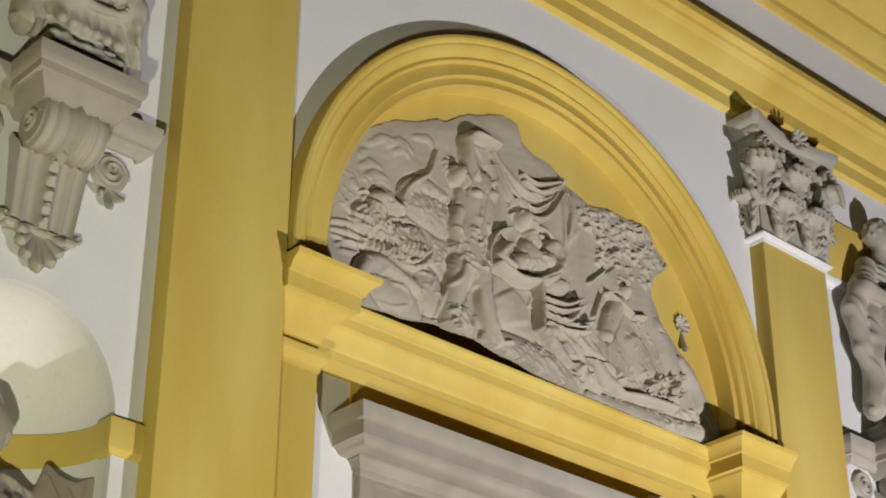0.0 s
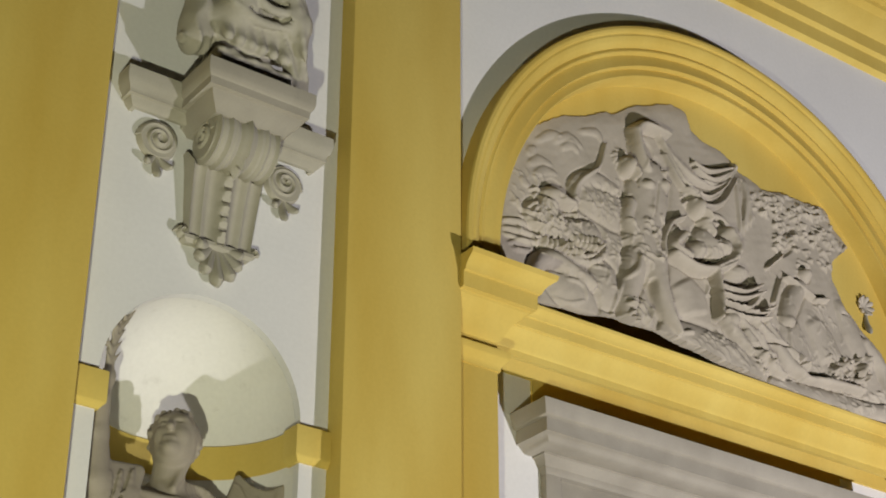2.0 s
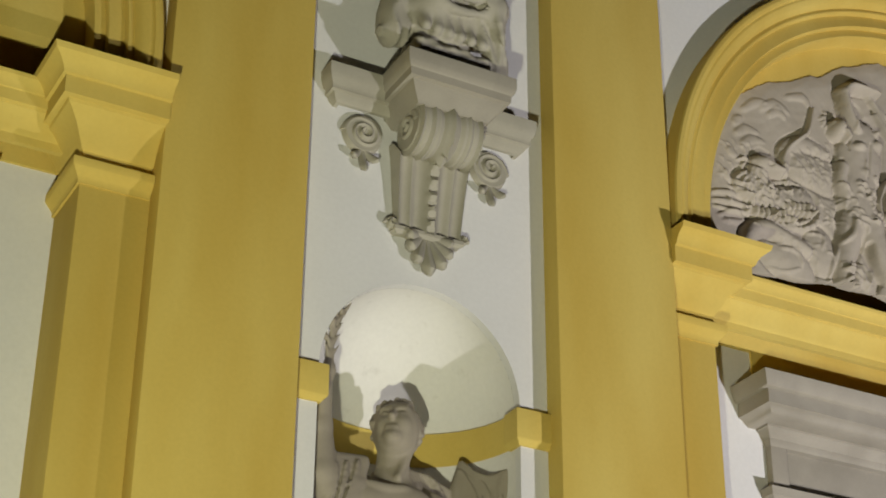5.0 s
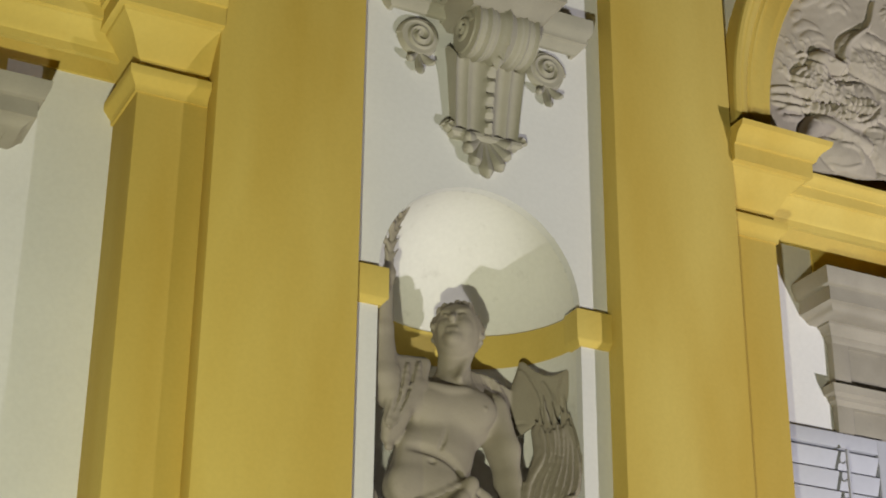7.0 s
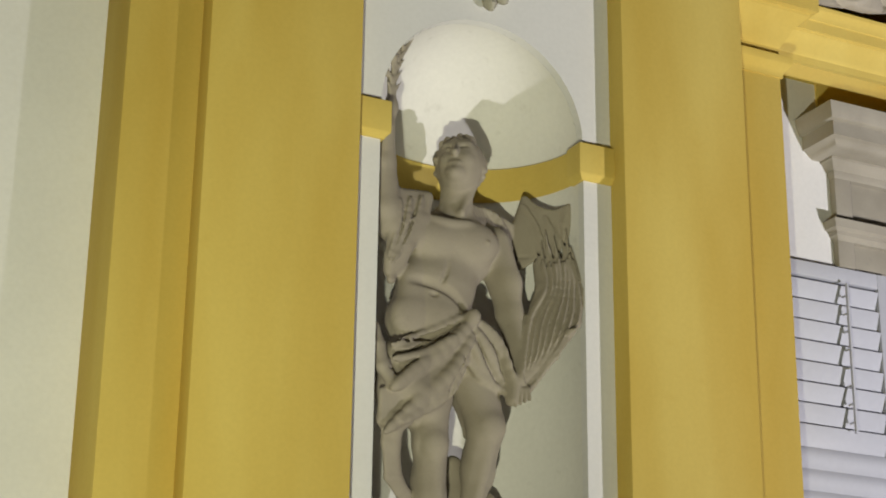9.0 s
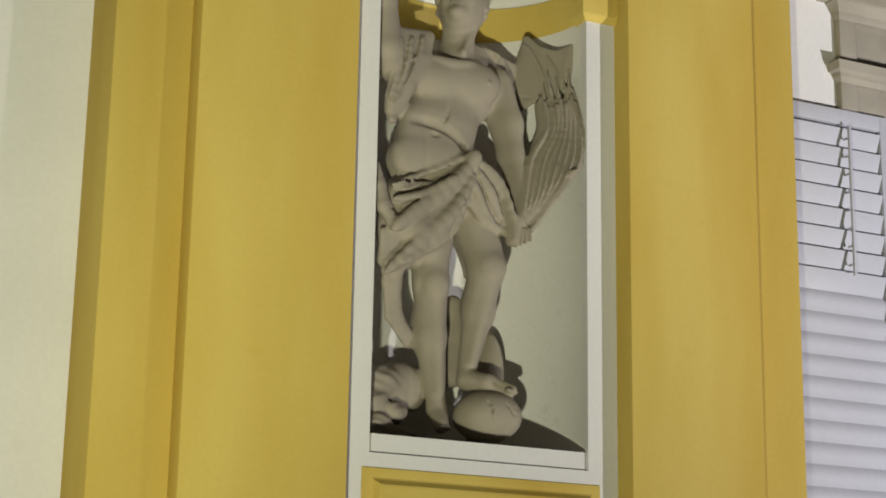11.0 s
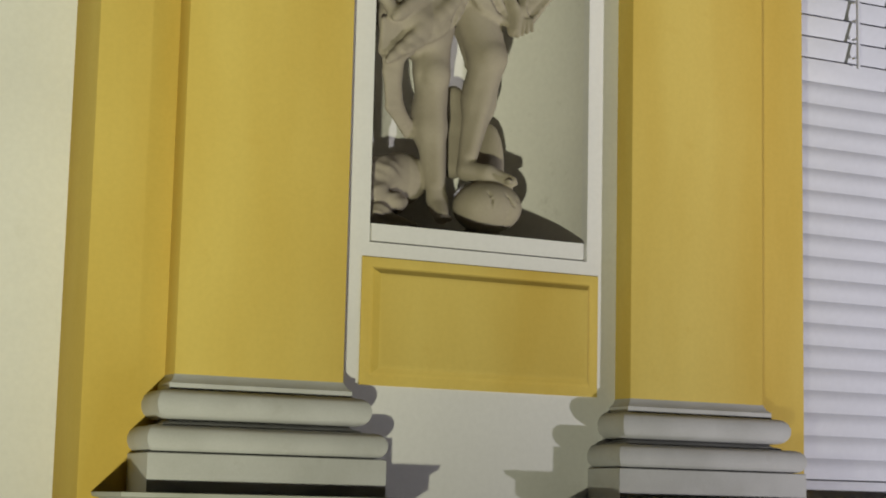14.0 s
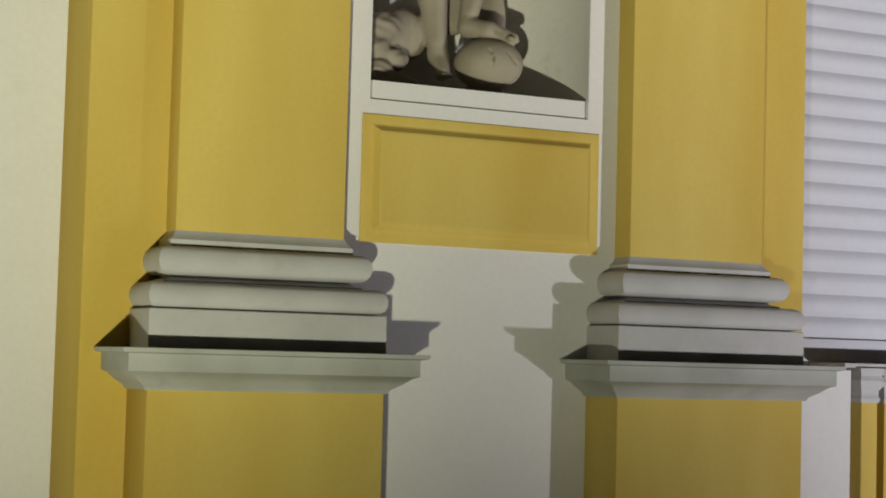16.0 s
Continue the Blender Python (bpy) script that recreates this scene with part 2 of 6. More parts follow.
def window_bay(cx, tag):
    sp = part("wall_%d" % tag, arched_wall(cx - 2.128, cx + 2.128, COR_Z, 9.1, cx, SPRING, 2.0, COR_Z, 0.13, 64), WHITE)
    tagged(sp, "white plastered spandrel wall above the arch", "wall", kind="structure")
    tagged(part("trim_archivolt", archivolt(cx), YELLOW, angle=25), "yellow moulded archivolt over the relief", "arch moulding", kind="structure")
    tagged(part("wall_tympanum", box(cx - 2.0, cx + 2.0, 0.11, 0.2, 6.50, 8.5, 0), YELLOW), "yellow plastered tympanum field under the arch", "wall", kind="structure")
    back = box(cx - 2.0, cx + 2.0, 0.37, 0.50, GROUND, 6.05, 0)
    tagged(part("wall_recess", back, WHITE), "white plastered wall set back in the bay", "wall", kind="structure")
    # yellow strips added before the white recess, colouring the hood's shadow brown
    for half, z0, z1 in ((1.27, 5.67, 5.93), (1.79, 5.93, 6.09)):
        tagged(part("wall_band", box(cx - half, cx + half, 0.352, 0.40, z0, z1, 0), YELLOW), "yellow strip added above the window hood to brown the shade", "wall", kind="structure")
    for s in (-1, 1):
        xs = sorted((cx + s * 1.795, cx + s * 2.16))
        tagged(part("wall_pier", box(*xs, -0.003, 0.45, GROUND, 5.85, 0.005), YELLOW), "yellow plastered pier beside the window", "pier", kind="structure")
    # cap of each pier
    cap = [(-0.02, 5.70), (0.012, 5.70), (0.014, 5.725), (0.022, 5.735), (0.045, 5.765), (0.052, 5.775), (0.052, 5.812), (-0.02, 5.812)]
    for s in (-1, 1):
        a, b = cx + s * 1.795, cx + s * 2.13
        p = [(b, 0), (a, 0), (a, 0.40)] if s < 0 else [(a, 0.40), (a, 0), (b, 0)]
        tagged(part("trim_pier_cap", sweep(cap, p), YELLOW), "yellow moulded cap of the pier", "moulding", kind="structure")
    # entablature under the arch, breaking forward over the piers
    prof = [(-0.10, 5.815), (0.0, 5.815), (0.0, 5.875), (0.012, 5.885), (0.03, 5.92), (0.06, 5.975), (0.10, 6.02), (0.125, 6.04), (0.130, 6.055), (0.160, 6.06), (0.162, 6.150), (0.178, 6.155), (0.185, 6.175), (0.205, 6.205), (0.23, 6.222), (0.242, 6.232), (0.25, 6.26), (-0.10, 6.26)]
    i = cx - 1.795
    for p in ([(cx - 2.14, 0.0), (i, 0.0), (i, 0.32)], [(2 * cx - i, 0.32), (2 * cx - i, 0.0), (cx + 2.14, 0.0)]):
        tagged(part("trim_entablature", sweep(prof, p), YELLOW, angle=25), "yellow moulded entablature block on the pier", "cornice", kind="structure")
    # thin lip in front, hollow behind it
    flat = [(-0.03, 6.075), (-0.03, 5.945)] + [(d * 0.52, 5.945 + (z - 5.815) * 0.664) for d, z in prof[1:-1]] + [(-0.22, 6.24), (-0.22, 6.075)]
    tagged(part("trim_entablature", sweep(flat, [(i, 0.19), (2 * cx - i, 0.19)]), YELLOW, angle=25), "yellow moulded entablature below the relief", "cornice", kind="structure")
    tagged(part("wall_core", box(cx - 2.12, cx + 2.12, 0.50, 0.62, 5.90, 7.0, 0), YELLOW), "yellow masonry behind the entablature", "wall", kind="structure")


window_bay(ARCH_X, 2)
window_bay(NICHE_X - BAY, 3)
tagged(part("wall_4", box(ARCH_X + BAY - 1.435, ARCH_X + BAY + 3.5, 0.0, 0.3, GROUND, 9.1, 0), WHITE), "white plastered wall bay behind a statue", "wall", kind="structure")
tagged(part("wall_5", box(NICHE_X - 2 * BAY - 2.2, NICHE_X - 2 * BAY + 1.435, 0.0, 0.3, GROUND, 9.1, 0), WHITE), "white plastered outer wall bay", "wall", kind="structure")

# yellow band and neck moulding on the wall beside the capital
tagged(part("trim_band", box(10.10, X_END, -0.05, 0.02, 8.02, 8.56, 0.006), YELLOW), "yellow plaster band on the white wall", "band", kind="structure")
tagged(part("trim_neck", sweep([(-0.02, 7.945), (0.008, 7.945), (0.014, 7.965), (0.05, 7.975), (0.06, 7.995), (0.06, 8.02), (-0.02, 8.022)], [(10.10, 0), (X_END, 0)]), WHITE), "thin white moulding below the band", "moulding", kind="structure")

# main entablature
X0, X1 = NICHE_X - 2 * BAY - 2.2, ARCH_X + BAY + 3.5
arch_prof = [(-0.2, 9.04), (0.0, 9.04), (0.05, 9.06), (0.05, 9.17), (0.085, 9.19), (0.085, 9.30), (0.10, 9.31), (0.15, 9.36), (0.19, 9.42), (0.24, 9.45), (0.25, 9.48), (0.30, 9.50), (0.30, 9.56), (-0.2, 9.585)]
tagged(part("trim_architrave", sweep(arch_prof, [(X0, 0), (X1, 0)]), YELLOW, angle=25), "yellow moulded architrave along the front", "cornice", kind="structure")
tagged(part("wall_frieze", box(X0, X1, 0.0, 0.4, 9.57, 10.36, 0), WHITE), "white plastered frieze", "wall", kind="structure")
cor_prof = [(-0.2, 10.34), (0.03, 10.34), (0.05, 10.38), (0.05, 10.44), (0.10, 10.47), (0.16, 10.54), (0.20, 10.60), (0.20, 10.66), (0.24, 10.68), (0.55, 10.72), (0.55, 10.86), (0.60, 10.89), (0.68, 10.98), (0.72, 11.06), (0.72, 11.10), (-0.2, 11.16)]
tagged(part("trim_cornice", sweep(cor_prof, [(X0, 0), (X1, 0)]), YELLOW, angle=25), "yellow moulded main cornice", "cornice", kind="structure")


# ---- pilasters on pedestals ----
def pilaster(x):
    t = thing("pilaster", (x, 0, 0), "yellow plastered pilaster with a pale stone base", "pilaster", "pilasters of the front")
    w, d = PIL_W, PIL_D
    part("shaft", box(0, w, -d, 0.02, 2.05, 9.05, 0.006), YELLOW, t)
    u = [(0, 0.0), (0, -d), (w, -d), (w, 0.0)]
    part("fillet", sweep([(-0.05, 2.018), (0.028, 2.018), (0.028, 2.048), (0.012, 2.062), (0.0, 2.085), (-0.05, 2.085)], u), STONE, t, "thin pale stone fillet")
    part("upper_torus", sweep([(-0.05, 1.905)] + torus_bulge(0.045, 1.905, 2.02, 0.048) + [(-0.05, 2.02)], u), STONE, t, "rounded pale stone torus")
    part("scotia", sweep([(-0.05, 1.872), (0.06, 1.872), (0.06, 1.885), (0.035, 1.89), (0.022, 1.898), (0.022, 1.907), (-0.05, 1.907)], u), STONE, t, "pale stone hollow")
    part("lower_torus", sweep([(-0.05, 1.772)] + torus_bulge(0.10, 1.772, 1.876, 0.045) + [(-0.05, 1.876)], u), STONE, t, "rounded pale stone torus")
    part("plinth", sweep([(-0.05, 1.61), (0.140, 1.61), (0.140, 1.766), (0.136, 1.770), (-0.05, 1.770)], u), STONE, t, "square pale stone plinth")
    p = thing("pedestal", (x, 0, 0), "tall yellow pedestal with a pale moulded cap", "pedestal", "pedestals of the front")
    e = 0.138
    v = [(-e, 0.0), (-e, -d - e), (w + e, -d - e), (w + e, 0.0)]
    part("die", box(-e, w + e, -d - e, 0.02, GROUND + 0.35, 1.46, 0.006), YELLOW, p)
    part("foot", sweep([(-0.05, GROUND), (0.09, GROUND), (0.09, GROUND + 0.28), (0.05, GROUND + 0.33), (0.0, GROUND + 0.36), (-0.05, GROUND + 0.36)], v), STONE, p, "pale stone foot")
    part("cap", sweep([(-0.05, 1.452), (0.012, 1.452), (0.02, 1.468), (0.055, 1.49), (0.085, 1.515), (0.11, 1.525), (0.11, 1.592), (0.138, 1.598), (0.142, 1.614), (-0.05, 1.618)], v), CAP_STONE, p, "stained moulded stone cap")


for x in PILASTERS:
    pilaster(x)


# ---- modelling in clay: smooth unions of limbs and folds, skinned on a fine lattice ----
class Clay:
    def __init__(self, lo, hi, h):
        self.lo, self.h = np.array(lo, float), h
        n = np.ceil((np.array(hi) - self.lo) / h).astype(int) + 1
        self.axes = [self.lo[i] + h * np.arange(n[i]) for i in range(3)]
        self.f = np.full(tuple(n), 0.3, np.float32)

    def region(self, a, b):
        s = []
        for i in range(3):
            j0 = max(0, int((a[i] - self.lo[i]) / self.h) - 1)
            j1 = min(len(self.axes[i]), int((b[i] - self.lo[i]) / self.h) + 3)
            if j1 - j0 < 2:
                return None, None
            s.append(slice(j0, j1))
        return tuple(s), np.meshgrid(*(self.axes[i][s[i]] for i in range(3)), indexing="ij")

    def blend(self, s, d, k, cut=False):
        f = self.f[s]
        if cut:
            g = np.clip(0.5 - 0.5 * (f + d) / k, 0, 1)
            self.f[s] = f * (1 - g) - d * g + k * g * (1 - g)
        else:
            g = np.clip(0.5 + 0.5 * (f - d) / k, 0, 1)
            self.f[s] = f * (1 - g) + d * g - k * g * (1 - g)

    def limb(self, a, b, ra, rb, k=0.03, flat=1.0, fold=None, cut=False):
        """Tapered limb from a to b; flat squeezes it front to back; fold = (depth, spacing, direction)."""
        a, b = np.array(a, float), np.array(b, float)
        pad = max(ra, rb) + 0.07
        s, p = self.region(np.minimum(a, b) - pad, np.maximum(a, b) + pad)
        if s is None:
            return
        ab = b - a
        q = [p[i] - a[i] for i in range(3)]
        t = np.clip((q[0] * ab[0] + q[1] * ab[1] + q[2] * ab[2]) / max(1e-9, ab @ ab), 0, 1)
        d = np.sqrt((q[0] - t * ab[0]) ** 2 + ((q[1] - t * ab[1]) / flat) ** 2 + (q[2] - t * ab[2]) ** 2) - (ra + (rb - ra) * t)
        if callable(fold):
            d = d + fold(p)
        elif fold:
            depth, gap, way = fold
            w = (p[0] * way[0] + p[1] * way[1] + p[2] * way[2]) / gap
            w = w + 0.35 * np.sin(p[2] * 17 + p[0] * 11)
            d = d + depth * (np.abs(np.sin(math.pi * w)) - 0.5)
        self.blend(s, d, k, cut)

    def lump(self, c, r, k=0.03, cut=False, fold=None):
        c, r = np.array(c, float), np.array(r, float)
        s, p = self.region(c - r - 0.06, c + r + 0.06)
        if s is None:
            return
        e = np.sqrt(sum(((p[i] - c[i]) / r[i]) ** 2 for i in range(3)))
        d = (e - 1) * r.min() * np.clip(e, 0.6, 2)
        if callable(fold):
            d = d + fold(p)
        elif fold:
            depth, gap, way = fold
            d = d + depth * (np.abs(np.sin(math.pi * ((p[0] * way[0] + p[1] * way[1] + p[2] * way[2]) / gap + 0.3 * np.sin(p[2] * 15 + p[0] * 9)))) - 0.5)
        self.blend(s, d, k, cut)

    def trail(self, pts, radii, **kw):
        for i in range(len(pts) - 1):
            self.limb(pts[i], pts[i + 1], radii[i], radii[i + 1], **kw)

    def sheet(self, one, two, r, k=0.02, steps=7):
        """Cloth stretched between two lines of points."""
        for (a, b), (d, e) in zip(zip(one, one[1:]), zip(two, two[1:])):
            for i in range(steps):
                t = i / (steps - 1)
                self.limb([p + (q - p) * t for p, q in zip(a, b)], [p + (q - p) * t for p, q in zip(d, e)], r, r, k)

    def touch(self, x, z):
        """Depth at which the front surface stands at (x, z)."""
        i = min(max(int(round((x - self.lo[0]) / self.h)), 0), self.f.shape[0] - 1)
        k = min(max(int(round((z - self.lo[2]) / self.h)), 0), self.f.shape[2] - 1)
        j = np.nonzero(self.f[i, :, k] < 0)[0]
        if len(j) == 0:
            return None
        n = j[0]
        a, b = self.f[i, max(n - 1, 0), k], self.f[i, n, k]
        return self.lo[1] + self.h * (n if n == 0 else n - 1 + float(a / (a - b)))

    def lay(self, pts, r, k=0.02, lift=0.0, cut=False, ends=0.45):
        """Fold (or drilled line) that follows the surface through points (x, z)."""
        p = [pts[0]] + list(pts) + [pts[-1]]
        way = []
        for a, b, c, d in zip(p, p[1:], p[2:], p[3:]):
            for i in range(4):
                t = i / 4
                way.append([0.5 * (2 * b[q] + (c[q] - a[q]) * t + (2 * a[q] - 5 * b[q] + 4 * c[q] - d[q]) * t * t + (3 * b[q] - a[q] - 3 * c[q] + d[q]) * t ** 3) for q in (0, 1)])
        way.append(list(pts[-1]))
        depth = [self.touch(x, z) for x, z in way]
        known = [y for y in depth if y is not None]
        if not known:
            return
        last = known[0]
        for i, y in enumerate(depth):
            last = depth[i] = last if y is None else y
        for _ in range(14):
            depth = np.convolve(np.concatenate(([depth[0]], depth, [depth[-1]])), (0.25, 0.5, 0.25), "valid")
        n = len(way) - 1
        for i in range(n):
            ra, rb = (r * (ends + (1 - ends) * math.sin(math.pi * min(1, max(0, u / n)))) for u in (i, i + 1))
            self.limb((way[i][0], depth[i] + lift, way[i][1]), (way[i + 1][0], depth[i + 1] + lift, way[i + 1][1]), ra, rb, k, cut=cut)

    def skin(self):
        f, h = self.f, self.h
        n = f.shape
        inside = f < 0
        acc = np.zeros(tuple(m - 1 for m in n) + (3,), np.float32)
        cnt = np.zeros(tuple(m - 1 for m in n), np.float32)
        corner = [(i, j, k) for i in (0, 1) for j in (0, 1) for k in (0, 1)]
        cut = lambda g, c: g[c[0]:n[0] - 1 + c[0], c[1]:n[1] - 1 + c[1], c[2]:n[2] - 1 + c[2]]
        for c in corner:
            for ax in range(3):
                if c[ax] == 0:
                    d = list(c)
                    d[ax] = 1
                    fa, fb = cut(f, c), cut(f, d)
                    m = (fa < 0) != (fb < 0)
                    t = np.where(m, fa / np.where(m, fa - fb, 1), 0)
                    for q in range(3):
                        acc[..., q] += m * (c[q] + (t if q == ax else 0))
                    cnt += m
        used = cnt > 0
        number = np.full(used.shape, -1, np.int64)
        number[used] = np.arange(used.sum())
        at = np.argwhere(used)
        verts = self.lo + h * (at + acc[used] / cnt[used][:, None])
        quads = []
        for ax in range(3):
            u, v = (ax + 1) % 3, (ax + 2) % 3
            lo = [slice(None)] * 3
            hi = [slice(None)] * 3
            lo[ax], hi[ax] = slice(0, -1), slice(1, None)
            a, b = inside[tuple(lo)], inside[tuple(hi)]
            idx = np.argwhere(a != b)
            flip = a[tuple(idx.T)]
            ok = (idx[:, u] > 0) & (idx[:, v] > 0) & (idx[:, u] < used.shape[u]) & (idx[:, v] < used.shape[v])
            idx, flip = idx[ok], flip[ok]
            du, dv = np.eye(3, dtype=int)[u], np.eye(3, dtype=int)[v]
            q = np.stack([number[tuple((idx - o).T)] for o in (0 * du, du, du + dv, dv)], 1)
            q[~flip] = q[~flip][:, ::-1]
            quads.append(q)
        return verts, np.concatenate(quads)

    def mesh(self, name, mat, offset=(0, 0, 0)):
        v, q = self.skin()
        v = v - np.array(offset)
        me = bpy.data.meshes.new(name)
        me.from_pydata(v.tolist(), [], q[(q >= 0).all(1)].tolist())
        me.materials.append(mat)
        me.polygons.foreach_set("use_smooth", [True] * len(me.polygons))
        me.update()
        return me


def head(c, x, y, z, turn=-0.5, s=1.0, nod=0.0):
    """Face, hair and neck of a carved head."""
    t, u = math.sin(turn), math.cos(turn)
    tn, un = math.sin(nod), math.cos(nod)

    def at(side, front, up):
        f, v = front * un - up * tn, up * un + front * tn
        return (x + s * (side * u + f * t), y + s * (side * t * 0.9 - f * u), z + s * v)
    c.lump(at(0, 0, 0), (0.094 * s, 0.105 * s, 0.125 * s), 0.02)
    c.lump(at(0, 0.035, -0.06), (0.066 * s, 0.066 * s, 0.072 * s), 0.035)
    c.lump(at(0, 0.075, -0.105), (0.034 * s, 0.032 * s, 0.028 * s), 0.03)
    c.limb(at(0, 0.095, 0.030), at(0, 0.122, -0.030), 0.008 * s, 0.016 * s, 0.014)
    c.limb(at(-0.05, 0.080, 0.046), at(0.05, 0.080, 0.046), 0.012 * s, 0.012 * s, 0.02)
    for e in (-0.036, 0.036):
        c.lump(at(e, 0.108, 0.016), (0.018 * s, 0.018 * s, 0.011 * s), 0.014, cut=True)
        c.lump(at(e, 0.088, 0.012), (0.014 * s, 0.014 * s, 0.010 * s), 0.008)
        c.lump(at(e * 1.1, 0.070, -0.035), (0.03 * s, 0.03 * s, 0.032 * s), 0.03)
    c.limb(at(-0.018, 0.098, -0.072), at(0.018, 0.098, -0.072), 0.010 * s, 0.010 * s, 0.014)
    c.limb(at(-0.020, 0.110, -0.076), at(0.020, 0.110, -0.076), 0.0035 * s, 0.0035 * s, 0.006, cut=True)
    # hair in short waves
    c.lump(at(0, -0.022, 0.030), (0.106 * s, 0.104 * s, 0.110 * s), 0.012)
    rnd = random.Random(5)
    for i in range(85):
        a = rnd.uniform(-3.1, 3.1)
        b = rnd.uniform(-0.45, 1.4)
        if abs(a) < 1.2 and b < 0.70 - 0.10 * abs(a):
            continue
        q = lambda a, b, r: at(r * 0.97 * math.sin(a) * math.cos(b), -0.014 + r * math.cos(a) * math.cos(b), 0.032 + r * 1.05 * math.sin(b))
        w = rnd.uniform(0.16, 0.30) * rnd.choice((-1, 1))
        c.trail([q(a, b + 0.2, 0.103), q(a + w, b, 0.111), q(a + w * 0.6, b - 0.22, 0.104)], [0.008 * s, 0.014 * s, 0.007 * s], k=0.006)


# ---- the niche statue: a half-draped youth with one arm raised ----
def niche_statue():
    c = Clay((3.05, -0.17, 2.735), (4.30, 0.50, 5.50), 0.0066)
    # ball under the foot, rocks behind
    c.lump((3.58, 0.22, 2.77), (0.40, 0.18, 0.05), 0.03)
    c.lump((3.706, 0.02, 2.915), (0.156, 0.15, 0.116), 0.01)
    c.lump((3.71, 0.02, 2.775), (0.20, 0.19, 0.032), 0.012, cut=True)
    c.lump((3.72, 0.10, 2.80), (0.10, 0.08, 0.03), 0.01)
    for q in (((3.63, 2.98), (3.66, 2.93), (3.65, 2.88)), ((3.72, 2.97), (3.75, 2.92), (3.81, 2.90)), ((3.80, 2.96), (3.79, 2.93))):
        c.lay(q, 0.005, 0.004, 0.0, cut=True)
    rough = lambda p: 0.005 * np.sin(p[0] * 61 + 2 * np.sin(p[2] * 33)) * np.sin(p[2] * 53 + p[1] * 40)
    c.lump((3.25, 0.20, 3.04), (0.10, 0.12, 0.09), 0.02, fold=rough)
    c.lump((3.20, 0.15, 2.95), (0.07, 0.09, 0.07), 0.02, fold=rough)
    c.lump((3.29, 0.12, 2.91), (0.06, 0.07, 0.05), 0.02, fold=rough)
    c.lump((3.21, 0.10, 2.85), (0.06, 0.07, 0.05), 0.02, fold=rough)
    c.limb((3.24, 0.08, 2.82), (3.36, 0.06, 2.81), 0.035, 0.02, 0.02, fold=rough)
    c.lump((3.36, 0.22, 3.04), (0.13, 0.12, 0.12), 0.03)
    c.lump((3.82, 0.24, 3.15), (0.075, 0.08, 0.20), 0.03)
    c.lump((3.83, 0.14, 2.95), (0.08, 0.10, 0.07), 0.03)
    # legs
    c.trail([(3.44, 0.11, 3.80), (3.430, 0.05, 3.50), (3.45, 0.09, 3.26), (3.49, 0.10, 2.97)], [0.112, 0.078, 0.070, 0.044], k=0.03)
    c.lump((3.430, -0.008, 3.475), (0.048, 0.035, 0.052), 0.035)
    c.lump((3.452, 0.13, 3.32), (0.076, 0.072, 0.14), 0.04)
    c.limb((3.44, 0.01, 3.40), (3.48, 0.05, 3.02), 0.020, 0.015, 0.035)
    c.trail([(3.497, 0.10, 2.93), (3.485, 0.03, 2.855)], [0.046, 0.034], k=0.03)
    for i in range(4):
        c.lump((3.460 + 0.018 * i, -0.002 + 0.004 * i, 2.845), (0.012, 0.02, 0.012), 0.006)
    c.trail([(3.665, 0.11, 3.86), (3.700, 0.03, 3.60), (3.685, 0.08, 3.40), (3.64, 0.10, 3.13)], [0.116, 0.084, 0.070, 0.042], k=0.03)
    c.lump((3.703, -0.030, 3.585), (0.050, 0.035, 0.052), 0.035)
    c.lump((3.70, 0.11, 3.44), (0.074, 0.072, 0.13), 0.04)
    c.limb((3.70, -0.005, 3.50), (3.645, 0.055, 3.16), 0.020, 0.015, 0.035)
    c.trail([(3.635, 0.09, 3.085), (3.70, 0.01, 3.062), (3.79, -0.05, 3.030)], [0.048, 0.042, 0.026], k=0.02)
    for i in range(5):
        c.lump((3.752 + 0.017 * i, -0.085 + 0.016 * i, 3.022 + 0.001 * i), (0.014, 0.024, 0.012), 0.005)
    # trunk leaning over the standing leg
    c.lump((3.555, 0.13, 4.46), (0.235, 0.145, 0.185), 0.06)
    c.lump((3.475, 0.125, 4.27), (0.190, 0.135, 0.17), 0.07)
    c.lump((3.440, 0.12, 4.08), (0.205, 0.150, 0.17), 0.07)
    c.lump((3.41, 0.020, 4.47), (0.105, 0.045, 0.075), 0.06)
    c.lump((3.64, 0.015, 4.48), (0.105, 0.045, 0.075), 0.06)
    c.lump((3.677, -0.030, 4.465), (0.010, 0.010, 0.009), 0.012)
    c.lump((3.430, 0.045, 4.09), (0.150, 0.06, 0.105), 0.08)
    c.lump((3.46, 0.06, 4.24), (0.15, 0.07, 0.10), 0.08)
    c.lay([(3.245, 4.251), (3.370, 4.228), (3.485, 4.193), (3.579, 4.126)], 0.010, 0.030, -0.005, cut=True)
    c.lay([(3.483, 4.364), (3.470, 4.294), (3.428, 4.205)], 0.008, 0.015, -0.007, cut=True)
    c.lay([(3.388, 4.172), (3.422, 4.172)], 0.009, 0.012, -0.002, cut=True)
    c.lay([(3.393, 4.550), (3.481, 4.538), (3.598, 4.551)], 0.012, 0.03, 0.004)
    # neck and head
    c.limb((3.575, 0.11, 4.60), (3.565, 0.075, 4.78), 0.085, 0.074, 0.05)
    c.limb((3.64, 0.03, 4.78), (3.555, 0.00, 4.61), 0.016, 0.014, 0.035)
    head(c, 3.565, 0.055, 4.855, -0.62, 1.14, 0.38)
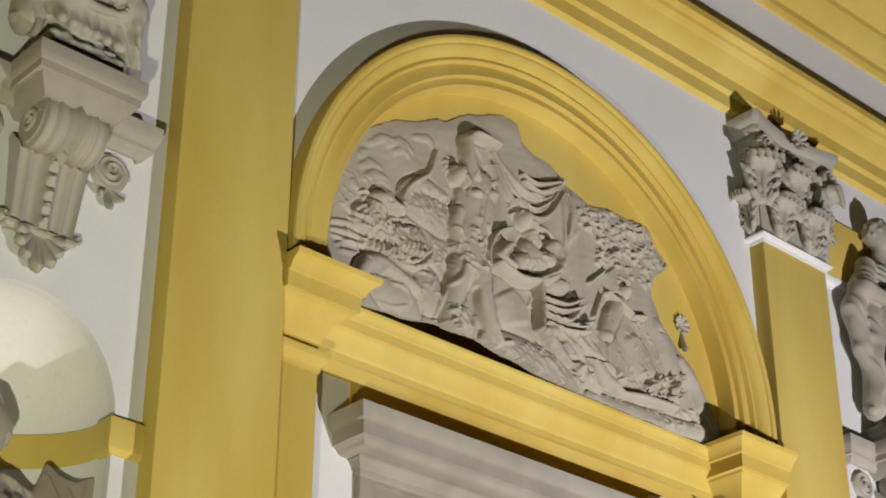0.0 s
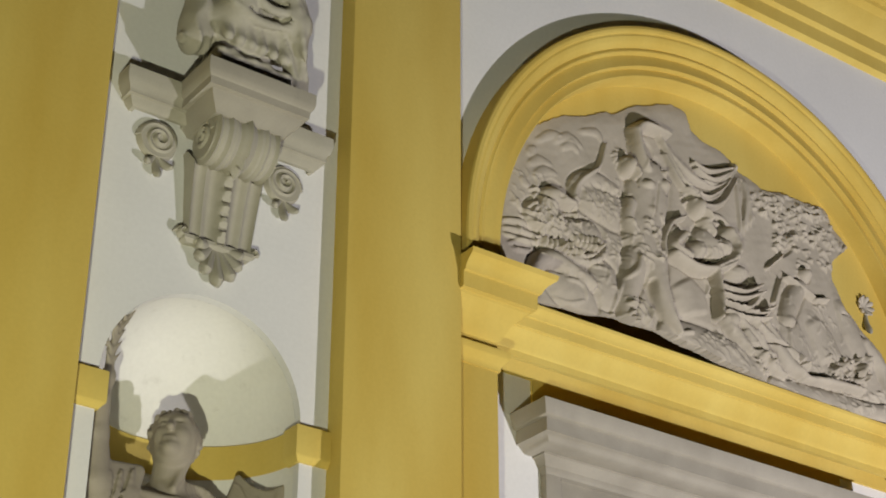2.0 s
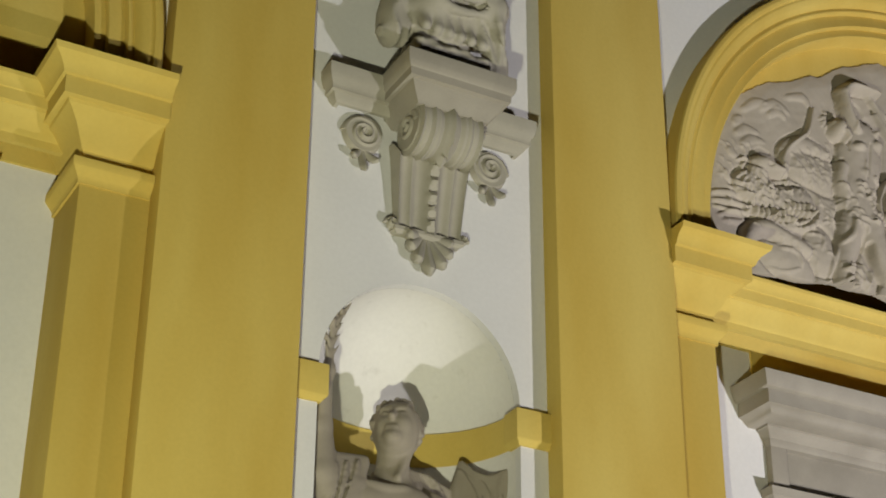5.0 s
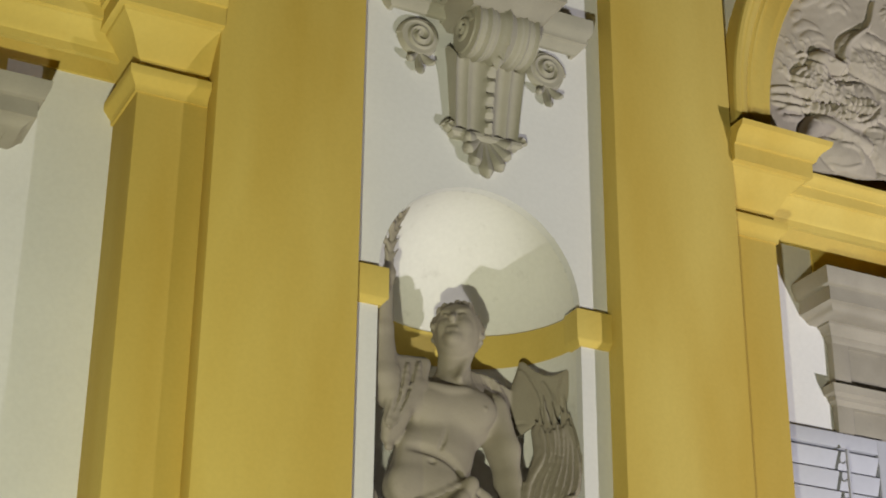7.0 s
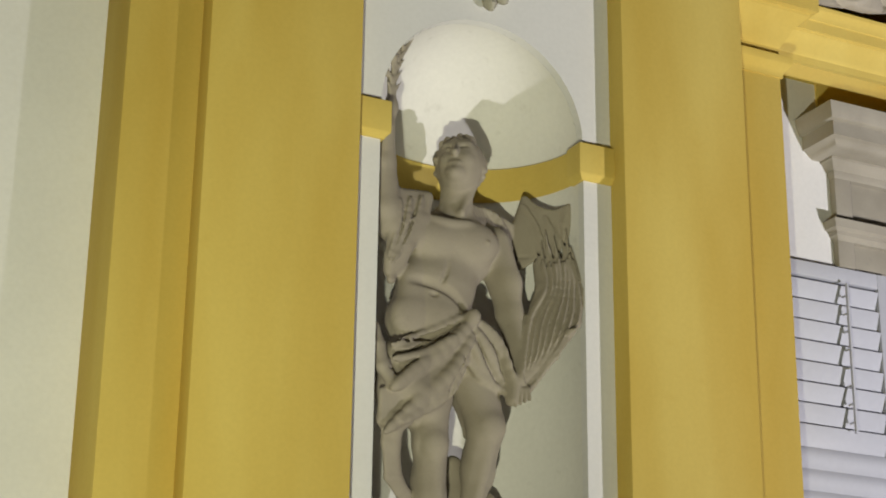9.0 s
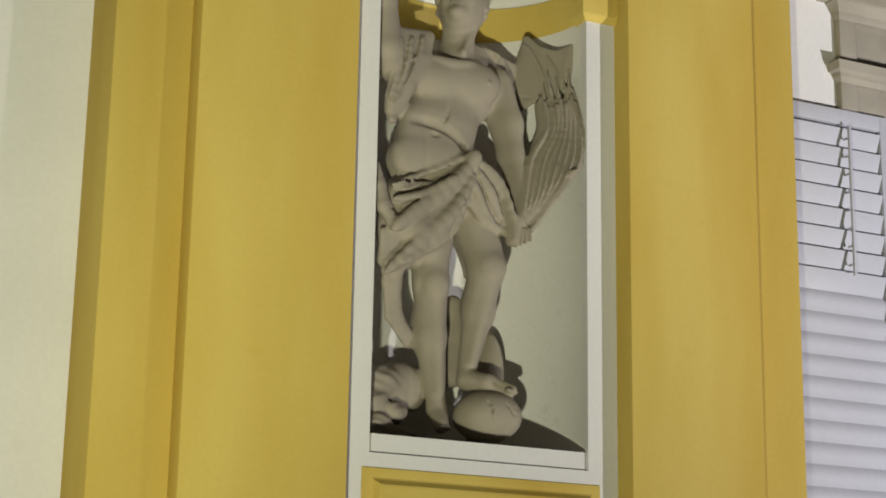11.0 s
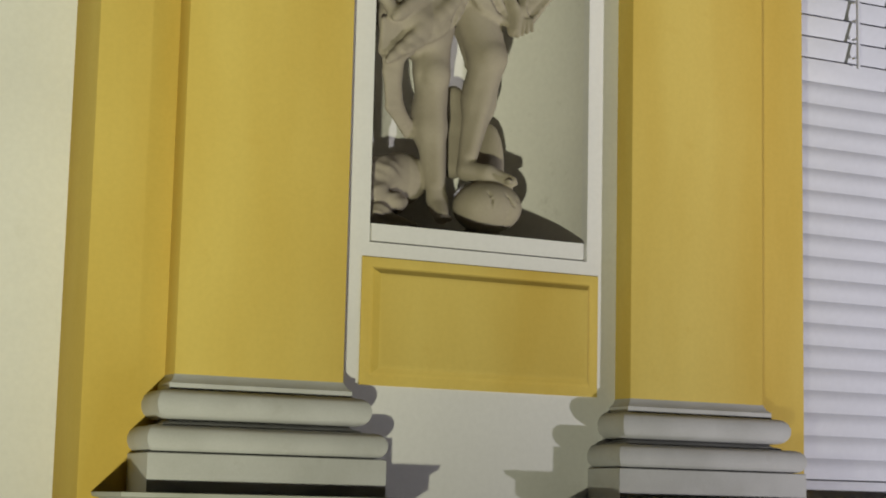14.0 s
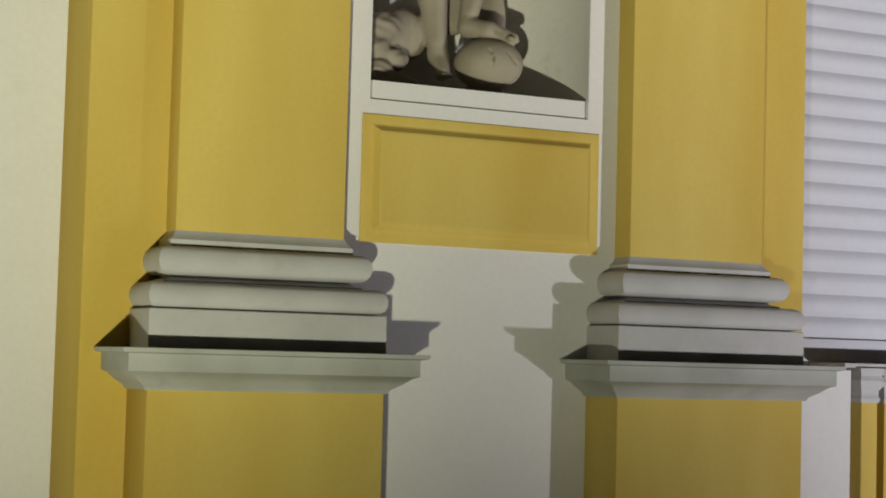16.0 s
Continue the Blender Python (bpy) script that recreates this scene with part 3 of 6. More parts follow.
    # raised arm
    c.trail([(3.36, 0.13, 4.58), (3.245, 0.08, 4.505), (3.205, 0.06, 4.58), (3.180, 0.05, 4.80), (3.176, 0.02, 5.02)], [0.092, 0.072, 0.062, 0.046, 0.032], k=0.025)
    c.lump((3.178, 0.005, 5.06), (0.038, 0.042, 0.048), 0.02)
    # leafy branch in the raised hand
    c.trail([(3.175, -0.01, 5.05), (3.18, 0.0, 5.20), (3.215, 0.0, 5.33), (3.285, 0.01, 5.45)], [0.024, 0.020, 0.016, 0.005], k=0.015)
    for z, x in ((5.12, 3.175), (5.18, 3.178), (5.24, 3.188), (5.30, 3.205), (5.36, 3.235)):
        c.limb((x, -0.01, z), (x + 0.038, -0.03, z + 0.065), 0.013, 0.004, 0.006)
        c.limb((x, -0.01, z), (x - 0.030, -0.03, z + 0.060), 0.012, 0.004, 0.006)
    for a, b in (((3.171, 5.296), (3.111, 5.371)), ((3.150, 5.217), (3.085, 5.253)), ((3.200, 5.347), (3.198, 5.436)), ((3.190, 5.260), (3.165, 5.345))):
        c.trail([(a[0], -0.01, a[1]), (0.5 * (a[0] + b[0]), -0.035, 0.5 * (a[1] + b[1])), (b[0], -0.02, b[1])], [0.010, 0.015, 0.004], k=0.006)
    # cloth thrown over the upper arm, falling along the flank
    c.sheet([(3.256, 0.06, 4.661), (3.236, 0.04, 4.489), (3.228, 0.06, 4.359), (3.238, 0.09, 4.286)], [(3.389, 0.04, 4.662), (3.348, 0.01, 4.533), (3.286, 0.03, 4.401), (3.255, 0.07, 4.312)], 0.030)
    c.lay([(3.347, 4.646), (3.314, 4.507), (3.213, 4.304)], 0.016, 0.008, 0.001)
    c.lay([(3.294, 4.636), (3.270, 4.499), (3.204, 4.319)], 0.014, 0.008, 0.001)
    c.lay([(3.241, 4.612), (3.235, 4.475), (3.195, 4.334)], 0.012, 0.008, 0.001)
    c.lay([(3.320, 4.641), (3.296, 4.507), (3.218, 4.330)], 0.009, 0.005, 0.0, cut=True)
    c.lay([(3.267, 4.624), (3.253, 4.492), (3.204, 4.344)], 0.008, 0.005, 0.0, cut=True)
    # hollow folds at the flank
    c.trail([(3.276, 0.08, 4.373), (3.260, 0.08, 4.303), (3.296, 0.08, 4.258)], [0.016, 0.022, 0.014][:3], k=0.01)
    c.trail([(3.242, 0.08, 4.317), (3.235, 0.08, 4.248)], [0.016, 0.022, 0.014][:2], k=0.01)
    # hanging arm and hand
    c.trail([(3.78, 0.14, 4.52), (3.84, 0.11, 4.33), (3.855, 0.09, 4.17), (3.885, 0.03, 3.92), (3.87, 0.0, 3.82)], [0.096, 0.078, 0.062, 0.046, 0.034], k=0.03)
    c.trail([(3.818, -0.01, 3.813), (3.799, -0.03, 3.726)], [0.042, 0.030], k=0.02)
    for i in range(4):
        c.limb((3.822 + 0.020 * i, -0.035, 3.78), (3.812 + 0.024 * i, -0.045, 3.700 + 0.012 * i), 0.014, 0.010, 0.004)
    # cloth round the hips, smooth masses first
    c.lump((3.39, 0.105, 3.87), (0.205, 0.160, 0.135), 0.03)
    c.lump((3.36, 0.09, 3.74), (0.180, 0.145, 0.16), 0.04)
    c.limb((3.57, 0.03, 4.02), (3.36, 0.00, 3.70), 0.070, 0.095, 0.05)
    c.lump((3.665, 0.085, 3.94), (0.150, 0.140, 0.125), 0.03)
    c.limb((3.60, 0.02, 4.03), (3.78, 0.04, 3.84), 0.060, 0.050, 0.04)
    c.sheet([(3.178, 0.02, 3.701), (3.183, 0.03, 3.561), (3.194, 0.04, 3.632), (3.215, 0.06, 3.481), (3.251, 0.10, 3.335), (3.362, 0.14, 3.226)], [(3.372, -0.02, 3.702), (3.294, -0.01, 3.575), (3.254, 0.01, 3.546), (3.257, 0.04, 3.466), (3.289, 0.08, 3.336), (3.383, 0.12, 3.236)], 0.017)
    c.trail([(3.157, 0.06, 4.015), (3.164, 0.04, 3.913), (3.178, 0.02, 3.813), (3.214, -0.01, 3.734), (3.306, -0.03, 3.747)], [0.014, 0.028, 0.032, 0.030, 0.018], k=0.015)
    # ridges and drilled furrows of the cloth
    c.lay([(3.590, 4.073), (3.476, 3.941), (3.305, 3.795), (3.205, 3.701)], 0.034, 0.02, -0.005)
    c.lay([(3.582, 3.989), (3.478, 3.811), (3.325, 3.653), (3.185, 3.509)], 0.034, 0.02, -0.005)
    c.lay([(3.574, 3.906), (3.497, 3.748), (3.394, 3.654), (3.251, 3.549)], 0.022, 0.02, -0.003)
    c.lay([(3.554, 4.088), (3.405, 3.999), (3.217, 3.919)], 0.02, 0.02, -0.003)
    c.lay([(3.476, 3.965), (3.338, 3.872), (3.210, 3.845)], 0.018, 0.02, -0.003)
    c.lay([(3.625, 4.079), (3.725, 3.986), (3.807, 3.807)], 0.026, 0.02, -0.004)
    c.lay([(3.608, 4.026), (3.690, 3.914), (3.771, 3.777)], 0.02, 0.02, -0.003)
    c.lay([(3.591, 3.966), (3.636, 3.874), (3.708, 3.802)], 0.018, 0.02, -0.003)
    c.lay([(3.579, 3.890), (3.655, 3.811), (3.780, 3.754)], 0.016, 0.02, -0.002)
    c.lay([(3.545, 4.070), (3.380, 3.966), (3.217, 3.932)], 0.017, 0.005, 0.0060, cut=True)
    c.lay([(3.354, 3.931), (3.286, 3.881), (3.204, 3.885)], 0.013, 0.005, 0.0045, cut=True)
    c.lay([(3.330, 3.851), (3.271, 3.820), (3.196, 3.797)], 0.015, 0.005, 0.0052, cut=True)
    c.lay([(3.530, 3.875), (3.483, 3.730), (3.463, 3.676)], 0.014, 0.005, 0.0049, cut=True)
    c.lay([(3.620, 4.041), (3.707, 3.933), (3.776, 3.795)], 0.01, 0.005, 0.0035, cut=True)
    c.lay([(3.601, 3.989), (3.663, 3.882), (3.726, 3.799)], 0.011, 0.005, 0.0038, cut=True)
    c.lump((3.59, -0.055, 4.085), (0.034, 0.030, 0.036), 0.03)
    # cloth behind the legs
    c.trail([(3.646, 0.14, 3.745), (3.665, 0.12, 3.663), (3.660, 0.13, 3.585)], [0.06, 0.05, 0.025], k=0.02)
    c.lay([(3.526, 3.675), (3.561, 3.601), (3.555, 3.536)], 0.010, 0.01, 0.0, cut=True)
    c.trail([(3.636, 0.24, 3.459), (3.652, 0.24, 3.316), (3.640, 0.24, 3.133)], [0.045, 0.05, 0.06], k=0.03)
    # cloak blown out behind the hanging arm
    c.sheet([(3.651, 0.10, 4.685), (3.820, 0.19, 4.700), (3.957, 0.23, 4.671), (4.020, 0.24, 4.835), (4.087, 0.22, 4.782), (4.164, 0.20, 4.771), (4.245, 0.17, 4.818)], [(3.683, 0.09, 4.612), (3.844, 0.18, 4.599), (3.936, 0.22, 4.459), (3.999, 0.23, 4.490), (4.086, 0.22, 4.547), (4.143, 0.20, 4.523), (4.215, 0.17, 4.662)], 0.014)
    c.lay([(3.985, 4.794), (4.057, 4.726), (4.101, 4.563)], 0.016, 0.012, 0.002)
    c.lay([(4.106, 4.744), (4.148, 4.652), (4.159, 4.547)], 0.013, 0.012, 0.002)
    c.lay([(4.204, 4.780), (4.183, 4.650)], 0.012, 0.012, 0.002)
    c.lay([(3.714, 4.699), (3.837, 4.668), (3.932, 4.508)], 0.018, 0.012, 0.002)
    c.lay([(3.780, 4.684), (3.875, 4.604), (3.913, 4.469)], 0.012, 0.012, 0.002)
    c.lay([(4.018, 4.788), (4.086, 4.692), (4.124, 4.567)], 0.01, 0.006, 0.0, cut=True)
    c.lay([(4.160, 4.727), (4.183, 4.641)], 0.008, 0.006, 0.0, cut=True)
    c.lay([(3.894, 4.448), (3.970, 4.514), (4.037, 4.526)], 0.009, 0.006, 0.0, cut=True)
    # sheaf of long strands gathered in the hand
    left = ((4.054, 0.17, 4.481), (4.035, 0.11, 4.337), (3.945, 0.06, 4.153), (3.893, 0.01, 3.962), (3.843, -0.02, 3.831))
    right = ((4.225, 0.14, 4.510), (4.241, 0.08, 4.344), (4.189, 0.05, 4.170), (4.051, 0.02, 3.987), (3.900, -0.01, 3.800))
    c.sheet(left, right, 0.024)
    rnd = random.Random(11)
    for cut in (False, True):
        for i in range(8):
            a = (i + 0.5 * cut) / 7.5
            way = [(p[0] + (r[0] - p[0]) * a + 0.014 * math.sin(0.5 * i + 1.9 * n), p[2] + (r[2] - p[2]) * a + rnd.uniform(-0.02, 0.03) * (n == 0)) for n, (p, r) in enumerate(zip(left, right))]
            c.lay(way, 0.010 if cut else rnd.uniform(0.017, 0.022), 0.006, 0.0 if cut else 0.004, cut=cut)
    for i in range(9):
        a = i / 8
        p, r = left[0], right[0]
        x, y, z = (p[q] + (r[q] - p[q]) * a for q in range(3))
        c.trail([(x + 0.01, y - 0.05, z - 0.10), (x + 0.006 * (-1) ** i, y - 0.02, z - 0.02), (x - 0.01, y - 0.01, z + 0.05 + 0.06 * (i * 2 % 5) / 2)], [0.016, 0.015, 0.004], k=0.010)
    c.limb((4.117, 0, 4.104), (4.146, -0.03, 4.117), 0.016, 0.006, 0.006)
    me = c.mesh("niche_statue", STATUE)
    # the body stands deep in the niche, the blown cloak comes forward along its curve
    v = np.array([q.co for q in me.vertices])
    back = np.interp(v[:, 0], (3.10, 3.22, 3.36, 3.74, 3.95, 4.12, 4.24), (0.06, 0.11, 0.20, 0.20, 0.10, 0.0, -0.04))
    grow = (v[:, 1:2] + 7.0 + back[:, None]) / (v[:, 1:2] + 7.0)
    v = np.array(EYE) + (v - np.array(EYE)) * grow - np.array((3.672, 0.0, 2.786))
    me.vertices.foreach_set("co", v.ravel())
    me.update()
    return me


st = new("niche_statue", niche_statue())
st.matrix_basis = pose(3.672, 0, 2.782)
tagged(st, "pale stucco statue of a half-draped youth in the niche", "statue")


# ---- standing draped statues on the wall brackets ----
def bracket_statue():
    c = Clay((-0.52, -0.46, 0.0), (0.52, 0.16, 2.05), 0.0125)
    rough = lambda p: 0.010 * np.sin(p[0] * 47 + 2 * np.sin(p[2] * 30)) * np.sin(p[2] * 60 + p[0] * 20)
    for i in range(5):
        c.limb((-0.17, -0.24 + 0.06 * i, 0.05), (0.20, -0.24 + 0.06 * i, 0.05), 0.055, 0.050, 0.03, fold=rough)
        c.limb((-0.17, -0.26 + 0.06 * i, 0.125), (0.20, -0.26 + 0.06 * i, 0.115), 0.048, 0.044, 0.02, fold=rough)
    c.lump((0.02, -0.13, 0.20), (0.20, 0.10, 0.08), 0.03)
    # hem of the robe in square folds, one end falling over the edge
    for i in range(6):
        x = -0.16 + 0.066 * i
        c.limb((x, -0.25, 0.315 - 0.004 * i), (x + 0.006, -0.285, 0.245 - 0.004 * i), 0.034, 0.030, 0.004)
    c.limb((-0.14, -0.19, 0.40), (0.22, -0.19, 0.38), 0.11, 0.11, 0.03)
    for i in range(4):
        c.trail([(0.20 + 0.02 * i, -0.26 + 0.015 * i, 0.34), (0.25 + 0.025 * i, -0.28 + 0.015 * i, 0.18), (0.27 + 0.026 * i, -0.27 + 0.015 * i, 0.06 + 0.02 * i)], [0.035, 0.030, 0.018], k=0.010)
    f = (0.022, 0.095, (1, 0.2, 0.15))
    c.trail([(-0.02, -0.13, 0.30), (0.03, -0.14, 0.55), (0.0, -0.14, 1.0), (0.02, -0.13, 1.3)], [0.18, 0.19, 0.19, 0.17], k=0.04, flat=0.85, fold=f)
    c.trail([(0.27, -0.25, 0.20), (0.22, -0.28, 0.45), (0.10, -0.25, 0.9), (-0.12, -0.28, 1.2)], [0.06, 0.10, 0.09, 0.06], k=0.03, fold=(0.016, 0.075, (0.9, 0.2, 0.35)))
    c.trail([(-0.28, -0.15, 0.25), (-0.25, -0.18, 0.8), (-0.20, -0.15, 1.25)], [0.09, 0.08, 0.07], k=0.03, fold=f)
    c.lump((-0.10, -0.30, 0.55), (0.10, 0.08, 0.22), 0.05)
    c.lump((0.01, -0.15, 1.36), (0.20, 0.14, 0.19), 0.05, fold=(0.02, 0.06, (0.6, 0, 0.8)))
    c.trail([(-0.20, -0.15, 1.46), (-0.30, -0.20, 1.22), (-0.15, -0.33, 1.10)], [0.085, 0.075, 0.05], k=0.03, fold=(0.010, 0.07, (0.6, 0, 0.8)))
    c.trail([(0.21, -0.15, 1.46), (0.33, -0.18, 1.25), (0.20, -0.32, 1.32)], [0.085, 0.075, 0.05], k=0.03)
    c.trail([(-0.30, -0.14, 1.30), (-0.38, -0.12, 1.05), (-0.36, -0.14, 0.72), (-0.30, -0.16, 0.5)], [0.07, 0.09, 0.07, 0.04], k=0.03, fold=(0.014, 0.085, (0.9, 0, 0.4)))
    c.limb((0.01, -0.16, 1.52), (0.0, -0.18, 1.66), 0.075, 0.065, 0.04)
    head(c, 0.0, -0.19, 1.78, 0.4, 1.05, 0.1)
    for q in ([(-0.18, 0.46), (-0.02, 0.40), (0.16, 0.43), (0.27, 0.52)], [(-0.10, 0.60), (0.05, 0.50), (0.20, 0.55)], [(0.16, 0.36), (0.23, 0.26), (0.26, 0.14)]):
        c.lay(q, 0.020, 0.010, 0.004, cut=True)
    for q in ([(-0.18, 0.43), (-0.02, 0.365), (0.18, 0.39)], [(-0.12, 0.54), (0.05, 0.455), (0.22, 0.50)], [(0.12, 0.75), (0.20, 0.50), (0.27, 0.22)]):
        c.lay(q, 0.024, 0.015, -0.004)
    return c.mesh("bracket_statue", STUCCO)


me = bracket_statue()
for x, text in ((NICHE_X, "pale stucco draped statue on the scrolled bracket above the niche"), (ARCH_X + BAY, "pale stucco draped statue on a bracket beside the capital")):
    ob = new("bracket_statue", me)
    ob.matrix_basis = pose(x, 0, 6.71)
    tagged(ob, text, "statue", "statues on brackets")


# ---- scrolled wall bracket ----
def spiral(turns, r0, r1, wire, depth, steps=60):
    """Flat scroll in the x-z plane, raised towards -y."""
    bm = bmesh.new()
    rings = []
    for i in range(steps + 1):
        u = i / steps
        a, r, w = turns * 2 * math.pi * u, r0 + (r1 - r0) * u ** 0.8, wire * (1 - 0.55 * u)
        d = Vector((math.cos(a), 0, math.sin(a)))
        rings.append([bm.verts.new(d * (r + w * math.cos(b)) + Vector((0, -depth * (0.55 + 0.45 * u) * max(0, math.sin(b)) - 0.004, 0))) for b in (math.pi * j / 6 for j in range(7))])
    for r, s in zip(rings, rings[1:]):
        for j in range(6):
            bm.faces.new((r[j], r[j + 1], s[j + 1], s[j]))
    bm.faces.new(rings[0]), bm.faces.new(rings[-1])
    return bm


def acanthus():
    """Carved leaf standing at the origin against y = 0, its crown rolled outwards."""
    c = Clay((-0.20, -0.23, -0.01), (0.20, 0.06, 0.42), 0.0065)
    c.limb((0, 0.01, 0.0), (0, -0.02, 0.25), 0.080, 0.092, 0.02, flat=0.55)
    c.lay([(0, 0.02), (0, 0.13), (0, 0.24)], 0.012, 0.015, -0.002)
    for e in (-1, 1):
        # leaflets along the rib, drilled eyes between them
        for z, w in ((0.03, 0.105), (0.105, 0.130), (0.18, 0.150)):
            c.trail([(e * 0.03, -0.025, z), (e * 0.7 * w, -0.050, z + 0.055), (e * w, -0.055, z + 0.095)], [0.034, 0.034, 0.012], k=0.006)
            c.lay([(e * 0.03, z + 0.01), (e * 0.6 * w, z + 0.055)], 0.006, 0.004, 0.0, cut=True)
        for z in (0.095, 0.170, 0.245):
            c.lump((e * 0.070, -0.055, z), (0.014, 0.05, 0.020), 0.006, cut=True)
    # crown rolled outwards over a deep hollow
    c.limb((-0.045, -0.045, 0.305), (0.045, -0.045, 0.305), 0.060, 0.060, 0.03)
    c.limb((-0.060, -0.115, 0.330), (0.060, -0.115, 0.330), 0.042, 0.042, 0.03)
    c.limb((-0.09, -0.135, 0.245), (0.09, -0.135, 0.245), 0.040, 0.040, 0.015, cut=True)
    for i in range(5):
        x = 0.046 * (i - 2)
        c.trail([(x, -0.100, 0.360 - 0.3 * abs(x)), (x * 1.12, -0.155, 0.335 - 0.25 * abs(x)), (x * 1.2, -0.165, 0.278 - 0.1 * abs(x))], [0.022, 0.025, 0.012], k=0.006)
    return c.mesh("acanthus_leaf", STUCCO)


def moved(bm, m):
    bmesh.ops.transform(bm, matrix=m, verts=bm.verts[:])
    return bm


def bracket_body():
    """Fluted tapering console with a bulging front."""
    bm = bmesh.new()
    rings = []
    for i in range(25):
        u = i / 24
        z = 5.875 + 0.485 * u
        half = 0.175 + 0.028 * u + 0.03 * max(0, u - 0.8)
        out = 0.055 + 0.045 * u + 0.03 * u ** 3 - 0.09 * max(0, (u - 0.84) / 0.16)
        pts = [(-half, 0.01), (-half, -out * 0.75)]
        for j in range(33):
            v = 2 * j / 32 - 1
            groove = 0.030 * abs(math.sin(math.pi * (abs(v) - 0.2) / 0.4)) ** 0.8 if abs(v) > 0.2 else 0
            mid = 0.022 * max(0, 1 - (v / 0.17) ** 2) ** 0.5 if abs(v) < 0.17 else 0
            bead = 0.024 * math.sin(u * 40 + 3 * abs(v)) * math.cos(v * 11) if abs(v) < 0.16 else 0
            pts.append((v * half * 0.985, -out + groove - mid + bead))
        pts += [(half, -out * 0.75), (half, 0.01)]
        rings.append([bm.verts.new((x, y, z)) for x, y in pts])
    k = len(rings[0])
    for r, s in zip(rings, rings[1:]):
        for j in range(k - 1):
            bm.faces.new((r[j], r[j + 1], s[j + 1], s[j]))
    bm.faces.new(rings[0]), bm.faces.new(rings[-1])
    return bm


def bracket_roll():
    """Ribbed horizontal roll under the shelf."""
    bm = bmesh.new()
    rings = []
    for i in range(41):
        v = 2 * i / 40 - 1
        r = 0.120 + 0.014 * math.cos(v * math.pi * 2.0) ** 2 + 0.004 * math.cos(v * math.pi * 11) - 0.022 * (abs(v) > 0.93) + (0.014 * max(0, 1 - (v / 0.2) ** 2))
        x = 0.185 * v
        rings.append([bm.verts.new((x, -0.165 + 1.12 * r * math.cos(a), 6.40 + r * 1.15 * math.sin(a) + 0.022 * math.sin(13 * a + 4 * abs(v)) * math.cos(v * 9) * (abs(v) < 0.17))) for a in (2 * math.pi * j / 28 for j in range(28))])
    for r, s in zip(rings, rings[1:]):
        for j in range(28):
            bm.faces.new((r[j], r[(j + 1) % 28], s[(j + 1) % 28], s[j]))
    bm.faces.new(rings[0]), bm.faces.new(rings[-1])
    return bm


def lobe(length, r0, r1):
    """One swelling flute of a shell, hanging down from the origin."""
    bm = bmesh.new()
    rings = []
    for i in range(9):
        u = i / 8
        r = (r0 + (r1 - r0) * u) * (1 if u < 0.75 else math.sqrt(max(0.02, 1 - ((u - 0.75) / 0.26) ** 2)))
        rings.append([bm.verts.new((r * math.cos(a), -r * 1.25 * math.sin(a) - 0.02 - 0.05 * u * u, -length * u)) for a in (math.pi * 2 * j / 10 for j in range(10))])
    for r, s in zip(rings, rings[1:]):
        for j in range(10):
            bm.faces.new((r[j], r[(j + 1) % 10], s[(j + 1) % 10], s[j]))
    bm.faces.new(rings[0]), bm.faces.new(rings[-1])
    return bm


